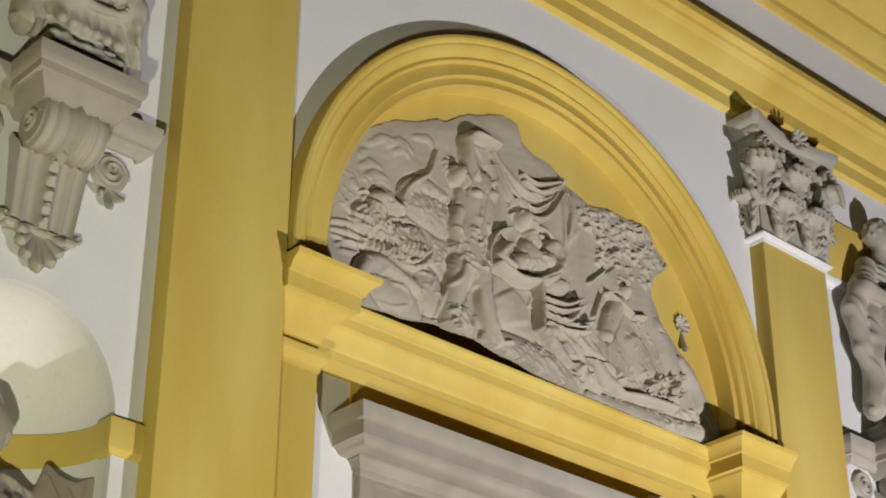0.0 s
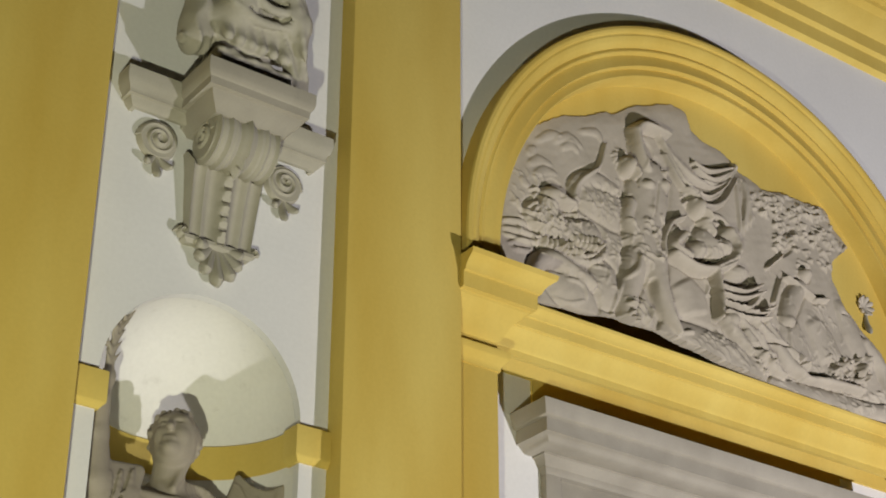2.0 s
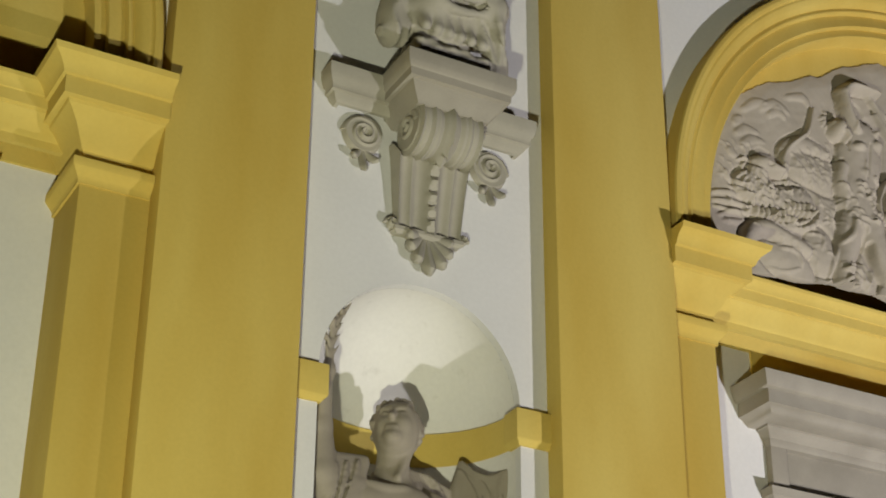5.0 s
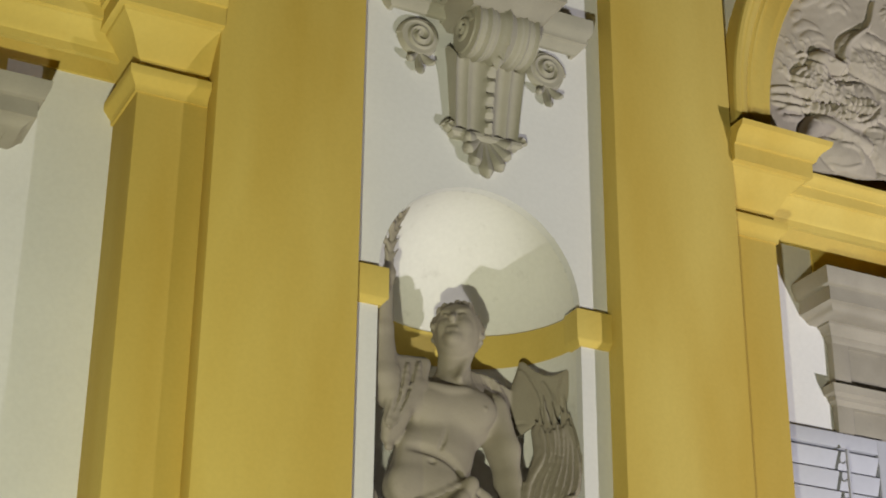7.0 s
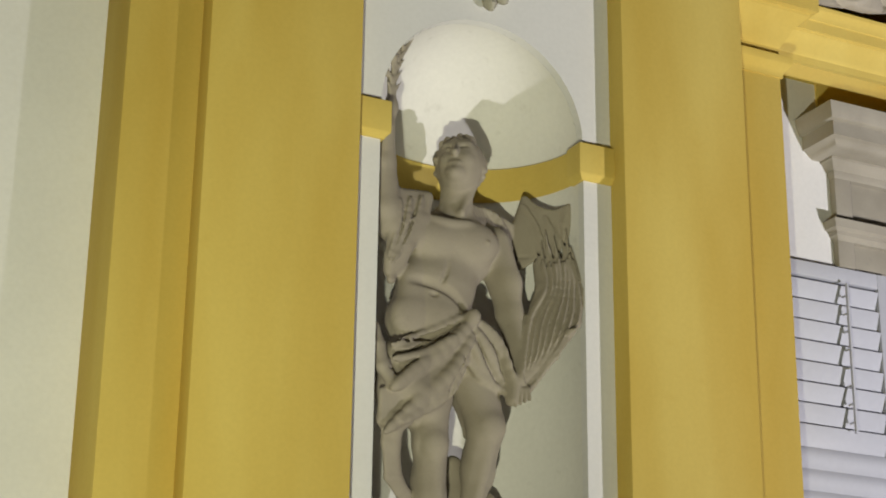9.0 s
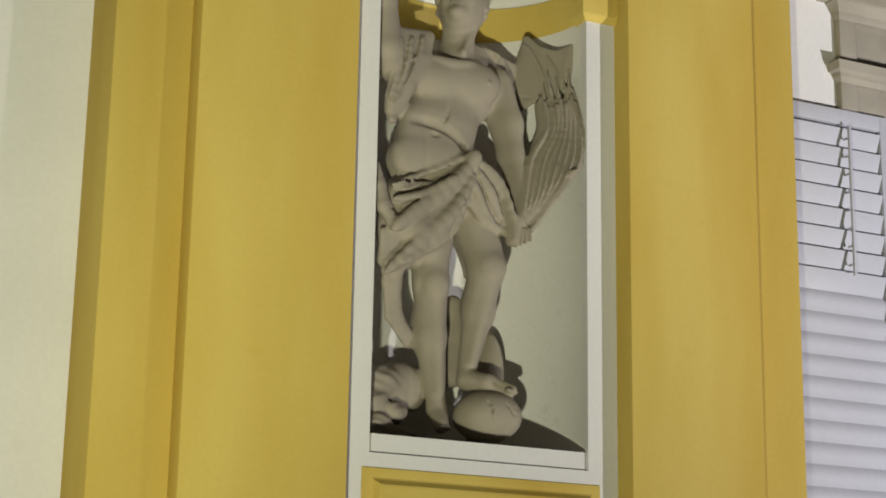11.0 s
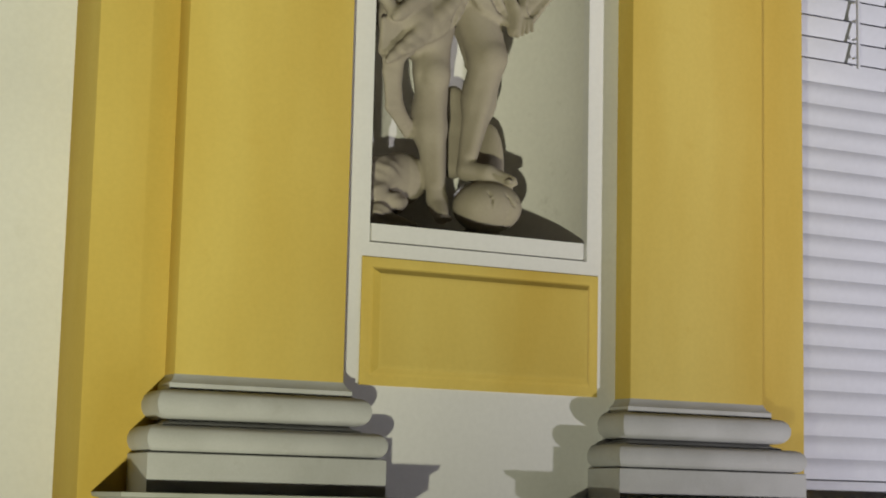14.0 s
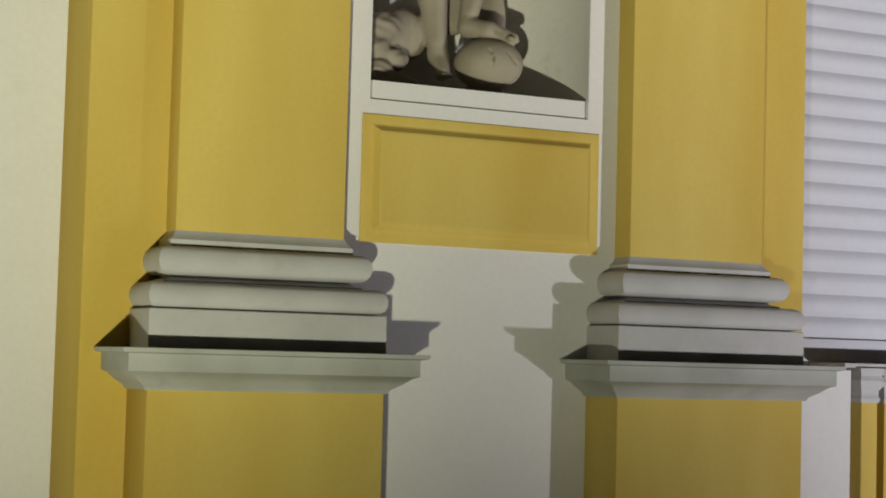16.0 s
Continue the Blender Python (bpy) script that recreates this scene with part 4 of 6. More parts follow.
def wall_bracket():
    t = thing("wall_bracket", (NICHE_X, 0, 0), "pale stucco scrolled wall bracket with a shell", "bracket", "brackets on the wall")
    u = [(-0.20, 0.0), (-0.20, -0.30), (0.20, -0.30), (0.20, 0.0)]
    part("shelf", sweep([(-0.1, 6.46), (0.0, 6.46), (0.008, 6.475), (0.03, 6.50), (0.055, 6.54), (0.06, 6.555), (0.085, 6.56), (0.088, 6.60), (0.10, 6.61), (0.108, 6.64), (0.108, 6.70), (-0.1, 6.71)], u), HOOD_STONE, t, "stained moulded stone shelf")
    for s in (-1, 1):
        a, b = sorted((s * 0.22, s * 0.53))
        p = [(a, 0.0), (a, -0.05), (b, -0.05), (b, 0.0)]
        part("side_shelf", sweep([(-0.02, 6.50), (0.0, 6.50), (0.02, 6.52), (0.03, 6.545), (0.045, 6.55), (0.045, 6.58), (0.06, 6.60), (0.07, 6.64), (0.07, 6.69), (-0.02, 6.70)], p), STUCCO, t)
    part("console", bracket_body(), STUCCO, t, "fluted tapering console")
    part("roll", bracket_roll(), STUCCO, t, "ribbed scroll roll")
    for s in (-1, 1):
        flip = Matrix.Diagonal((s, 1, 1, 1))
        part("volute", moved(spiral(2.2, 0.100, 0.016, 0.022, 0.060), Matrix.Translation((s * 0.365, -0.0, 6.375)) @ flip), STUCCO, t)
        part("volute_disc", moved(bmesh_disc(0.11, 0.035), Matrix.Translation((s * 0.365, 0, 6.375))), STUCCO, t)
        part("end_spiral", moved(spiral(2.0, 0.088, 0.015, 0.018, 0.02), Matrix.Translation((s * 0.182, -0.165, 6.40)) @ Matrix.Rotation(s * math.pi / 2, 4, "Z")), STUCCO, t)
        for k in (-1, 0, 1):
            part("leaf_drop", moved(lobe(0.145 - 0.04 * abs(k), 0.014, 0.024), Matrix.Translation((s * 0.365, 0.01, 6.29)) @ Matrix.Rotation(k * 0.75, 4, "Y")), STUCCO, t)
        part("foot_scroll", moved(spiral(1.6, 0.03, 0.008, 0.012, 0.06, 30), Matrix.Translation((s * 0.200, -0.01, 5.905)) @ flip), STUCCO, t)
    part("foot_band", sweep([(-0.05, 5.86), (0.0, 5.855), (0.016, 5.87), (0.016, 5.89), (0.0, 5.90), (-0.05, 5.90)], [(-0.178, 0), (-0.178, -0.045), (0.178, -0.045), (0.178, 0)]), STUCCO, t)
    for i in range(7):
        a = (i - 3) * 0.37
        part("shell_lobe", moved(lobe(0.255 - 0.038 * abs(i - 3), 0.014, 0.041), Matrix.Translation((0, 0.005, 5.905)) @ Matrix.Rotation(-a, 4, "Y")), STUCCO, t)
    return t


def bmesh_disc(r, depth):
    bm = bmesh.new()
    bmesh.ops.create_cone(bm, cap_ends=True, segments=32, radius1=r, radius2=r * 0.9, depth=depth, matrix=Matrix.Translation((0, -depth / 2, 0)) @ Matrix.Rotation(math.pi / 2, 4, "X"))
    return bm


br = wall_bracket()
copy_thing(br, pose(ARCH_X + BAY, 0, 0))


# ---- capital of the pilaster beside the arch ----
def capital(x):
    t = thing("capital", (x, 0, 0), "white stucco leafy capital on the yellow pilaster", "capital")
    w, d = PIL_W, PIL_D
    u = [(0, 0.0), (0, -d), (w, -d), (w, 0.0)]
    part("astragal", sweep([(-0.03, 7.945), (0.008, 7.945), (0.014, 7.965), (0.035, 7.975), (0.045, 7.995), (0.035, 8.015), (-0.03, 8.02)], u), WHITE, t, "thin white neck moulding")
    part("bell", sweep([(-0.03, 8.015), (0.0, 8.015), (0.005, 8.4), (0.02, 8.6), (0.06, 8.81), (-0.03, 8.81)], u), STUCCO, t, "smooth core of the capital")
    # concave abacus
    bm = bmesh.new()
    rings = []
    for o, z in ((0.10, 8.80), (0.115, 8.82), (0.115, 8.865), (0.135, 8.885), (0.15, 8.925), (0.15, 8.965)):
        pts = [(-o, 0.0), (-o, -d - o + 0.03), (-o + 0.03, -d - o)]
        for i in range(1, 16):
            v = i / 16
            pts.append((-o + 0.03 + (w + 2 * o - 0.06) * v, -d - o + 0.085 * math.sin(math.pi * v)))
        pts += [(w + o - 0.03, -d - o), (w + o, -d - o + 0.03), (w + o, 0.0)]
        rings.append([bm.verts.new((px, py, z)) for px, py in pts])
    k = len(rings[0])
    for r, s in zip(rings, rings[1:]):
        for j in range(k):
            bm.faces.new((r[j], r[(j + 1) % k], s[(j + 1) % k], s[j]))
    bm.faces.new(rings[0]), bm.faces.new(rings[-1])
    part("abacus", bm, STUCCO, t, "curved slab of the capital")
    lm = acanthus()
    q = math.pi / 2
    for lx, ly, lz, turn, sx, sz in ((0.19, -d, 8.02, 0, 0.95, 0.92), (0.54, -d, 8.02, 0, 0.95, 0.92), (0.0, -d / 2, 8.02, -q, 0.6, 0.9), (w, -d / 2, 8.02, q, 0.6, 0.9),
                                     (0.01, -d - 0.01, 8.235, -0.5, 1.1, 1.12), (0.365, -d - 0.02, 8.235, 0, 1.25, 1.12), (w - 0.01, -d - 0.01, 8.235, 0.5, 1.1, 1.12)):
        ob = new("acanthus_leaf", lm)
        ob.parent = t
        ob.matrix_basis = pose(lx, ly, lz, 0, 0, math.degrees(turn)) @ Matrix.Diagonal((sx, 1.1, sz, 1))
    for s, px in ((-1, 0.02), (1, w - 0.02)):
        part("volute", moved(spiral(2.3, 0.085, 0.014, 0.022, 0.06), Matrix.Translation((px + s * 0.03, -d - 0.10, 8.705)) @ Matrix.Diagonal((s, 1, 1, 1))), STUCCO, t)
        part("volute_core", moved(bmesh_disc(0.09, 0.06), Matrix.Translation((px + s * 0.03, -d - 0.05, 8.705))), STUCCO, t)
        part("helix", moved(spiral(2.0, 0.055, 0.010, 0.015, 0.04), Matrix.Translation((w / 2 - s * -0.085, -d - 0.06, 8.70)) @ Matrix.Diagonal((-s, 1, 1, 1))), STUCCO, t)
        part("stalk", moved(lobe(0.30, 0.035, 0.02), Matrix.Translation((w / 2 + s * 0.20, -d - 0.03, 8.72)) @ Matrix.Rotation(s * 0.35, 4, "Y")), STUCCO, t)
    part("side_volute", moved(spiral(2.0, 0.06, 0.012, 0.018, 0.03), Matrix.Translation((-0.05, -d * 0.6, 8.68)) @ Matrix.Rotation(-math.pi / 2, 4, "Z")), STUCCO, t)
    bm = bmesh.new()
    for i in range(9):
        one = moved(lobe(0.09, 0.012, 0.022), Matrix.Translation((w / 2, -d - 0.10, 8.895)) @ Matrix.Rotation(2 * math.pi * i / 9, 4, "Y"))
        tmp = bpy.data.meshes.new("tmp")
        one.to_mesh(tmp)
        one.free()
        bm.from_mesh(tmp)
        bpy.data.meshes.remove(tmp)
    part("fleuron", bm, STUCCO, t, "flower at the middle of the slab")


capital(PILASTERS[2])


# ---- relief in the tympanum: one carved sheet ----
def tympanum_relief():
    h = 0.0062
    xs, zs = np.arange(5.38, 9.00, h), np.arange(6.20, 8.16, h)
    X, Z = np.meshgrid(xs, zs, indexing="ij")
    rng = np.random.default_rng(3)

    def waves(freq, seed, n=10):
        g = np.random.default_rng(seed)
        s = 0
        for _ in range(n):
            a, f, p = g.uniform(0, 6.28), freq * g.uniform(0.6, 1.5), g.uniform(0, 6.28)
            s = s + np.sin(f * (X * np.cos(a) + Z * np.sin(a)) + p)
        return s / n ** 0.5

    H = 0.020 + 0.0035 * waves(5, 1) + 0.0012 * waves(18, 2)

    def line(pts, r):
        """Window round a smooth line, with the distance from it over its radius and the way along it."""
        r = r if isinstance(r, list) else [0.5 * r, r, 0.4 * r]
        p = [pts[0]] + pts + [pts[-1]]
        way = []
        for a, b, c, d in zip(p, p[1:], p[2:], p[3:]):
            for t in (0, 0.25, 0.5, 0.75):
                way.append([0.5 * (2 * b[q] + (c[q] - a[q]) * t + (2 * a[q] - 5 * b[q] + 4 * c[q] - d[q]) * t * t + (3 * b[q] - a[q] - 3 * c[q] + d[q]) * t ** 3) for q in (0, 1)])
        way.append(pts[-1])
        big = max(r)
        s = tuple(slice(*np.searchsorted(axis, (min(w[j] for w in way) - 2.2 * big, max(w[j] for w in way) + 2.2 * big))) for j, axis in enumerate((xs, zs)))
        x, z = X[s], Z[s]
        best, along, n = np.full(x.shape, 9.0), np.zeros(x.shape), len(way) - 1
        for i, (a, b) in enumerate(zip(way, way[1:])):
            ux, uz = b[0] - a[0], b[1] - a[1]
            t = np.clip(((x - a[0]) * ux + (z - a[1]) * uz) / max(1e-9, ux * ux + uz * uz), 0, 1)
            d = np.hypot(x - a[0] - t * ux, z - a[1] - t * uz)
            along = np.where(d < best, (i + t) / n, along)
            best = np.minimum(d, best)
        return s, best / np.interp(along, np.linspace(0, 1, len(r)), r), along

    def join(s, g, k=0.010):
        m = np.clip(0.5 + 0.5 * (g - H[s]) / k, 0, 1)
        H[s] = np.where(g > -0.5, H[s] * (1 - m) + g * m + k * m * (1 - m), H[s])

    def mass(pts, r, up):
        """Rounded limb that stands out from the ground by up."""
        s, d, t = line(pts, r)
        H[s] -= 0.014 * np.exp(-((d - 1.1) / 0.14) ** 2) * (d > 1) * (H[s] < 0.018 + 0.45 * up)
        join(s, np.where(d < 1, 0.018 + 0.84 * up * np.clip(1 - d * d, 0, 1) ** 0.7, -1))

    def fold(pts, r, up):
        """Rounded fold laid upon what stands there."""
        s, d, t = line(pts, r)
        H[s] += 0.72 * up * np.clip(1 - d * d, 0, 1) ** 0.6 * np.clip(6 * t * (1 - t) + 0.2, 0, 1)

    def cut(pts, r, deep):
        """Drilled line."""
        s, d, t = line(pts, [0.6 * r, r, r, 0.4 * r])
        H[s] -= 0.9 * deep * np.exp(-(d * 1.1) ** 4)

    def lump(x, z, rx, rz, up, a):
        s = tuple(slice(*np.searchsorted(axis, (c - 1.1 * max(rx, rz), c + 1.1 * max(rx, rz)))) for c, axis in ((x, xs), (z, zs)))
        u = (X[s] - x) * math.cos(a) + (Z[s] - z) * math.sin(a)
        v = -(X[s] - x) * math.sin(a) + (Z[s] - z) * math.cos(a)
        q = 1 - (u / rx) ** 2 - (v / rz) ** 2
        H[s] -= 0.014 * np.exp(-((q + 0.2) / 0.2) ** 2) * (q < 0) * (H[s] < 0.018 + 0.45 * up)
        join(s, np.where(q > 0, 0.018 + 0.84 * up * np.clip(q, 0, 1) ** 0.7, -1))

    def fan(x, z, a0, a1, n, l, r, up, bend):
        """Locks, leaves or feathers that spring from one spot."""
        for i in range(n):
            a = a0 + (a1 - a0) * i / (n - 1)
            q = l * rng.uniform(0.8, 1.15)
            fold([(x + 0.25 * q * math.cos(a), z + 0.25 * q * math.sin(a)), (x + 0.65 * q * math.cos(a + 0.4 * bend), z + 0.65 * q * math.sin(a + 0.4 * bend)), (x + q * math.cos(a + bend), z + q * math.sin(a + bend))], [0.7 * r, r, 0.5 * r], up * rng.uniform(0.7, 1.2))

    def scatter(n, patch, a0, a1, l, r, up):
        """Loose curls and leaves over a slanting patch, given by three corners."""
        (ox, oz), (ux, uz), (vx, vz) = patch
        for _ in range(n):
            p, w, a, q = rng.uniform(0, 1), rng.uniform(0, 1), rng.uniform(a0, a1), l * rng.uniform(0.6, 1.2)
            x, z = ox + p * (ux - ox) + w * (vx - ox), oz + p * (uz - oz) + w * (vz - oz)
            b = a - rng.uniform(0.3, 1.3)
            mx, mz = x + 0.5 * q * math.cos(a), z + 0.5 * q * math.sin(a)
            fold([(x, z), (mx, mz), (mx + 0.5 * q * math.cos(b), mz + 0.5 * q * math.sin(b))], [0.6 * r, r, 0.5 * r], up * rng.uniform(0.5, 1.2))

    # clouds behind
    fold([(5.82, 7.36), (5.93, 7.45), (6.02, 7.48)], 0.035, 0.016)
    fold([(5.96, 7.41), (6.08, 7.49), (6.19, 7.45)], 0.035, 0.016)
    fold([(6.17, 7.56), (6.30, 7.60), (6.35, 7.54)], 0.035, 0.016)
    fold([(5.75, 7.25), (5.82, 7.32)], 0.035, 0.016)
    fold([(5.69, 7.07), (5.76, 7.02)], 0.035, 0.016)
    fold([(5.76, 7.18), (5.84, 7.24), (5.94, 7.24)], 0.035, 0.016)
    fold([(6.02, 7.38), (6.10, 7.44), (6.16, 7.40)], 0.035, 0.016)
    fold([(5.80, 7.12), (5.88, 7.18), (5.98, 7.19)], 0.035, 0.016)
    # winged beast: body, neck, head, mane and wing
    mass([(5.81, 6.84), (5.99, 6.79), (6.21, 6.84)], [0.1, 0.11, 0.1], 0.045)
    mass([(5.90, 6.94), (5.93, 6.83)], [0.08, 0.1], 0.055)
    lump(5.92, 7.01, 0.075, 0.06, 0.085, -0.3)
    mass([(5.93, 7.02), (6.00, 7.00), (6.06, 6.99)], [0.05, 0.042, 0.03], 0.088)
    fold([(5.86, 7.04), (5.94, 7.08), (6.03, 7.06)], [0.012, 0.016, 0.01], 0.012)
    cut([(5.95, 7.00), (5.98, 7.00)], 0.012, 0.02)
    cut([(5.98, 6.94), (6.08, 6.98)], 0.014, 0.022)
    fan(5.88, 6.99, 2.3, 5.0, 11, 0.12, 0.013, 0.024, 0.5)
    fan(5.87, 6.91, 2.8, 5.2, 10, 0.14, 0.013, 0.02, 0.4)
    mass([(6.10, 7.00), (6.12, 7.16), (6.26, 7.25), (6.41, 7.23)], [0.03, 0.055, 0.07, 0.05], 0.04)
    mass([(6.23, 7.10), (6.41, 7.07)], [0.11, 0.12], 0.038)
    mass([(6.27, 7.31), (6.32, 7.38), (6.36, 7.53)], [0.018, 0.02, 0.012], 0.045)
    mass([(6.09, 7.00), (6.09, 7.10), (6.15, 7.20), (6.28, 7.32)], [0.016, 0.022, 0.022, 0.016], 0.058)
    fold([(6.15, 7.15), (6.18, 7.14), (6.19, 7.11)], [0.01, 0.014, 0.006], 0.01)
    fold([(6.21, 7.19), (6.24, 7.17), (6.25, 7.14)], [0.01, 0.014, 0.006], 0.01)
    fold([(6.27, 7.22), (6.30, 7.20), (6.31, 7.17)], [0.01, 0.014, 0.006], 0.01)
    fold([(6.33, 7.25), (6.36, 7.23), (6.37, 7.21)], [0.01, 0.014, 0.006], 0.01)
    fold([(6.39, 7.28), (6.42, 7.27), (6.43, 7.24)], [0.01, 0.014, 0.006], 0.01)
    fold([(6.45, 7.32), (6.48, 7.30), (6.49, 7.27)], [0.01, 0.014, 0.006], 0.01)
    fold([(6.17, 7.11), (6.20, 7.09), (6.21, 7.06)], [0.01, 0.014, 0.006], 0.01)
    fold([(6.23, 7.14), (6.25, 7.12), (6.26, 7.09)], [0.01, 0.014, 0.006], 0.01)
    fold([(6.29, 7.17), (6.31, 7.15), (6.32, 7.13)], [0.01, 0.014, 0.006], 0.01)
    fold([(6.35, 7.20), (6.37, 7.19), (6.38, 7.16)], [0.01, 0.014, 0.006], 0.01)
    fold([(6.41, 7.23), (6.44, 7.22), (6.45, 7.19)], [0.01, 0.014, 0.006], 0.01)
    fold([(6.47, 7.27), (6.50, 7.25), (6.51, 7.22)], [0.01, 0.014, 0.006], 0.01)
    fold([(6.19, 7.06), (6.21, 7.04), (6.22, 7.01)], [0.01, 0.014, 0.006], 0.01)
    fold([(6.25, 7.09), (6.27, 7.07), (6.28, 7.05)], [0.01, 0.014, 0.006], 0.01)
    fold([(6.31, 7.12), (6.33, 7.11), (6.34, 7.08)], [0.01, 0.014, 0.006], 0.01)
    fold([(6.37, 7.15), (6.39, 7.14), (6.40, 7.11)], [0.01, 0.014, 0.006], 0.01)
    fold([(6.43, 7.19), (6.45, 7.17), (6.46, 7.14)], [0.01, 0.014, 0.006], 0.01)
    fold([(6.49, 7.22), (6.52, 7.20), (6.53, 7.17)], [0.01, 0.014, 0.006], 0.01)
    fold([(6.21, 7.01), (6.23, 6.99), (6.24, 6.97)], [0.01, 0.014, 0.006], 0.01)
    fold([(6.26, 7.04), (6.29, 7.03), (6.30, 7.00)], [0.01, 0.014, 0.006], 0.01)
    fold([(6.32, 7.07), (6.35, 7.06), (6.36, 7.03)], [0.01, 0.014, 0.006], 0.01)
    fold([(6.38, 7.11), (6.41, 7.09), (6.42, 7.06)], [0.01, 0.014, 0.006], 0.01)
    fold([(6.45, 7.14), (6.47, 7.12), (6.48, 7.09)], [0.01, 0.014, 0.006], 0.01)
    fold([(6.51, 7.17), (6.54, 7.15), (6.54, 7.12)], [0.01, 0.014, 0.006], 0.01)
    fold([(6.22, 6.96), (6.25, 6.95), (6.26, 6.92)], [0.01, 0.014, 0.006], 0.01)
    fold([(6.28, 6.99), (6.31, 6.98), (6.32, 6.95)], [0.01, 0.014, 0.006], 0.01)
    fold([(6.34, 7.03), (6.37, 7.01), (6.38, 6.98)], [0.01, 0.014, 0.006], 0.01)
    fold([(6.40, 7.06), (6.43, 7.04), (6.44, 7.01)], [0.01, 0.014, 0.006], 0.01)
    fold([(6.46, 7.09), (6.49, 7.07), (6.50, 7.04)], [0.01, 0.014, 0.006], 0.01)
    fold([(6.53, 7.12), (6.55, 7.10), (6.56, 7.07)], [0.01, 0.014, 0.006], 0.01)
    # claws, long feathers and the coiled tail
    fold([(5.55, 6.73), (5.68, 6.76), (5.83, 6.76)], [0.012, 0.022, 0.01], 0.028)
    fold([(5.55, 6.68), (5.71, 6.70), (5.89, 6.69)], [0.012, 0.022, 0.01], 0.028)
    fold([(5.56, 6.64), (5.69, 6.64), (5.84, 6.66)], [0.012, 0.022, 0.01], 0.028)
    fold([(5.59, 6.59), (5.70, 6.63), (5.78, 6.60)], [0.012, 0.022, 0.01], 0.028)
    fold([(5.68, 6.81), (5.77, 6.78), (5.86, 6.73)], [0.012, 0.022, 0.01], 0.028)
    fold([(5.66, 6.91), (5.69, 6.86), (5.77, 6.82)], [0.012, 0.022, 0.01], 0.028)
    fold([(5.62, 6.56), (5.73, 6.58), (5.82, 6.59)], [0.012, 0.022, 0.01], 0.028)
    mass([(5.84, 6.69), (5.85, 6.66), (5.88, 6.65)], [0.016, 0.02, 0.012], 0.075)
    mass([(5.88, 6.69), (5.89, 6.66), (5.92, 6.65)], [0.016, 0.02, 0.012], 0.075)
    mass([(5.92, 6.70), (5.93, 6.67), (5.96, 6.66)], [0.016, 0.02, 0.012], 0.075)
    mass([(5.96, 6.71), (5.97, 6.68), (6.00, 6.66)], [0.016, 0.02, 0.012], 0.075)
    mass([(6.00, 6.71), (6.01, 6.68), (6.04, 6.67)], [0.016, 0.02, 0.012], 0.075)
    mass([(6.04, 6.72), (6.05, 6.69), (6.08, 6.68)], [0.016, 0.02, 0.012], 0.075)
    mass([(6.08, 6.73), (6.09, 6.70), (6.12, 6.68)], [0.016, 0.02, 0.012], 0.075)
    cut([(5.86, 6.66), (5.88, 6.62)], 0.008, 0.045)
    cut([(5.90, 6.67), (5.92, 6.63)], 0.008, 0.045)
    cut([(5.94, 6.67), (5.96, 6.63)], 0.008, 0.045)
    cut([(5.98, 6.68), (5.99, 6.64)], 0.008, 0.045)
    cut([(6.02, 6.69), (6.03, 6.65)], 0.008, 0.045)
    cut([(6.05, 6.69), (6.07, 6.65)], 0.008, 0.045)
    mass([(6.07, 6.77), (6.08, 6.74), (6.11, 6.72)], [0.018, 0.022, 0.012], 0.08)
    mass([(6.11, 6.78), (6.12, 6.75), (6.15, 6.73)], [0.018, 0.022, 0.012], 0.08)
    mass([(6.15, 6.79), (6.16, 6.76), (6.19, 6.74)], [0.018, 0.022, 0.012], 0.08)
    mass([(6.19, 6.80), (6.20, 6.77), (6.23, 6.75)], [0.018, 0.022, 0.012], 0.08)
    mass([(6.23, 6.81), (6.24, 6.77), (6.27, 6.76)], [0.018, 0.022, 0.012], 0.08)
    cut([(6.08, 6.73), (6.09, 6.68)], 0.009, 0.05)
    cut([(6.12, 6.75), (6.13, 6.70)], 0.009, 0.05)
    cut([(6.16, 6.76), (6.17, 6.71)], 0.009, 0.05)
    cut([(6.20, 6.78), (6.21, 6.73)], 0.009, 0.05)
    cut([(6.24, 6.79), (6.25, 6.74)], 0.009, 0.05)
    fold([(5.99, 6.65), (6.14, 6.67), (6.25, 6.74), (6.29, 6.82)], [0.014, 0.02, 0.016], 0.035)
    fold([(6.03, 6.63), (6.19, 6.65), (6.30, 6.73), (6.32, 6.80)], [0.014, 0.02, 0.016], 0.035)
    fold([(5.99, 6.70), (5.95, 6.63), (6.03, 6.61)], [0.014, 0.02, 0.016], 0.035)
    mass([(5.76, 6.46), (5.81, 6.54), (5.91, 6.58), (6.04, 6.55), (6.19, 6.50)], [0.045, 0.06, 0.065, 0.06, 0.05], 0.08)
    lump(6.06, 6.42, 0.2, 0.13, 0.055, -0.3)
    lump(6.32, 6.54, 0.12, 0.16, 0.05, 0.2)
    fold([(5.99, 6.47), (6.12, 6.47), (6.15, 6.38)], 0.025, 0.018)
    fold([(6.21, 6.63), (6.32, 6.63), (6.30, 6.53)], 0.02, 0.016)
    fold([(5.91, 6.34), (6.02, 6.32), (6.13, 6.37)], 0.018, 0.014)
    cut([(5.91, 6.52), (5.97, 6.50)], 0.012, 0.02)
    # standing man
    mass([(6.73, 7.42), (6.70, 7.27), (6.66, 7.07)], [0.16, 0.17, 0.15], 0.085)
    mass([(6.63, 7.02), (6.66, 6.83)], [0.15, 0.16], 0.085)
    lump(6.67, 7.33, 0.075, 0.055, 0.112, 0.2)
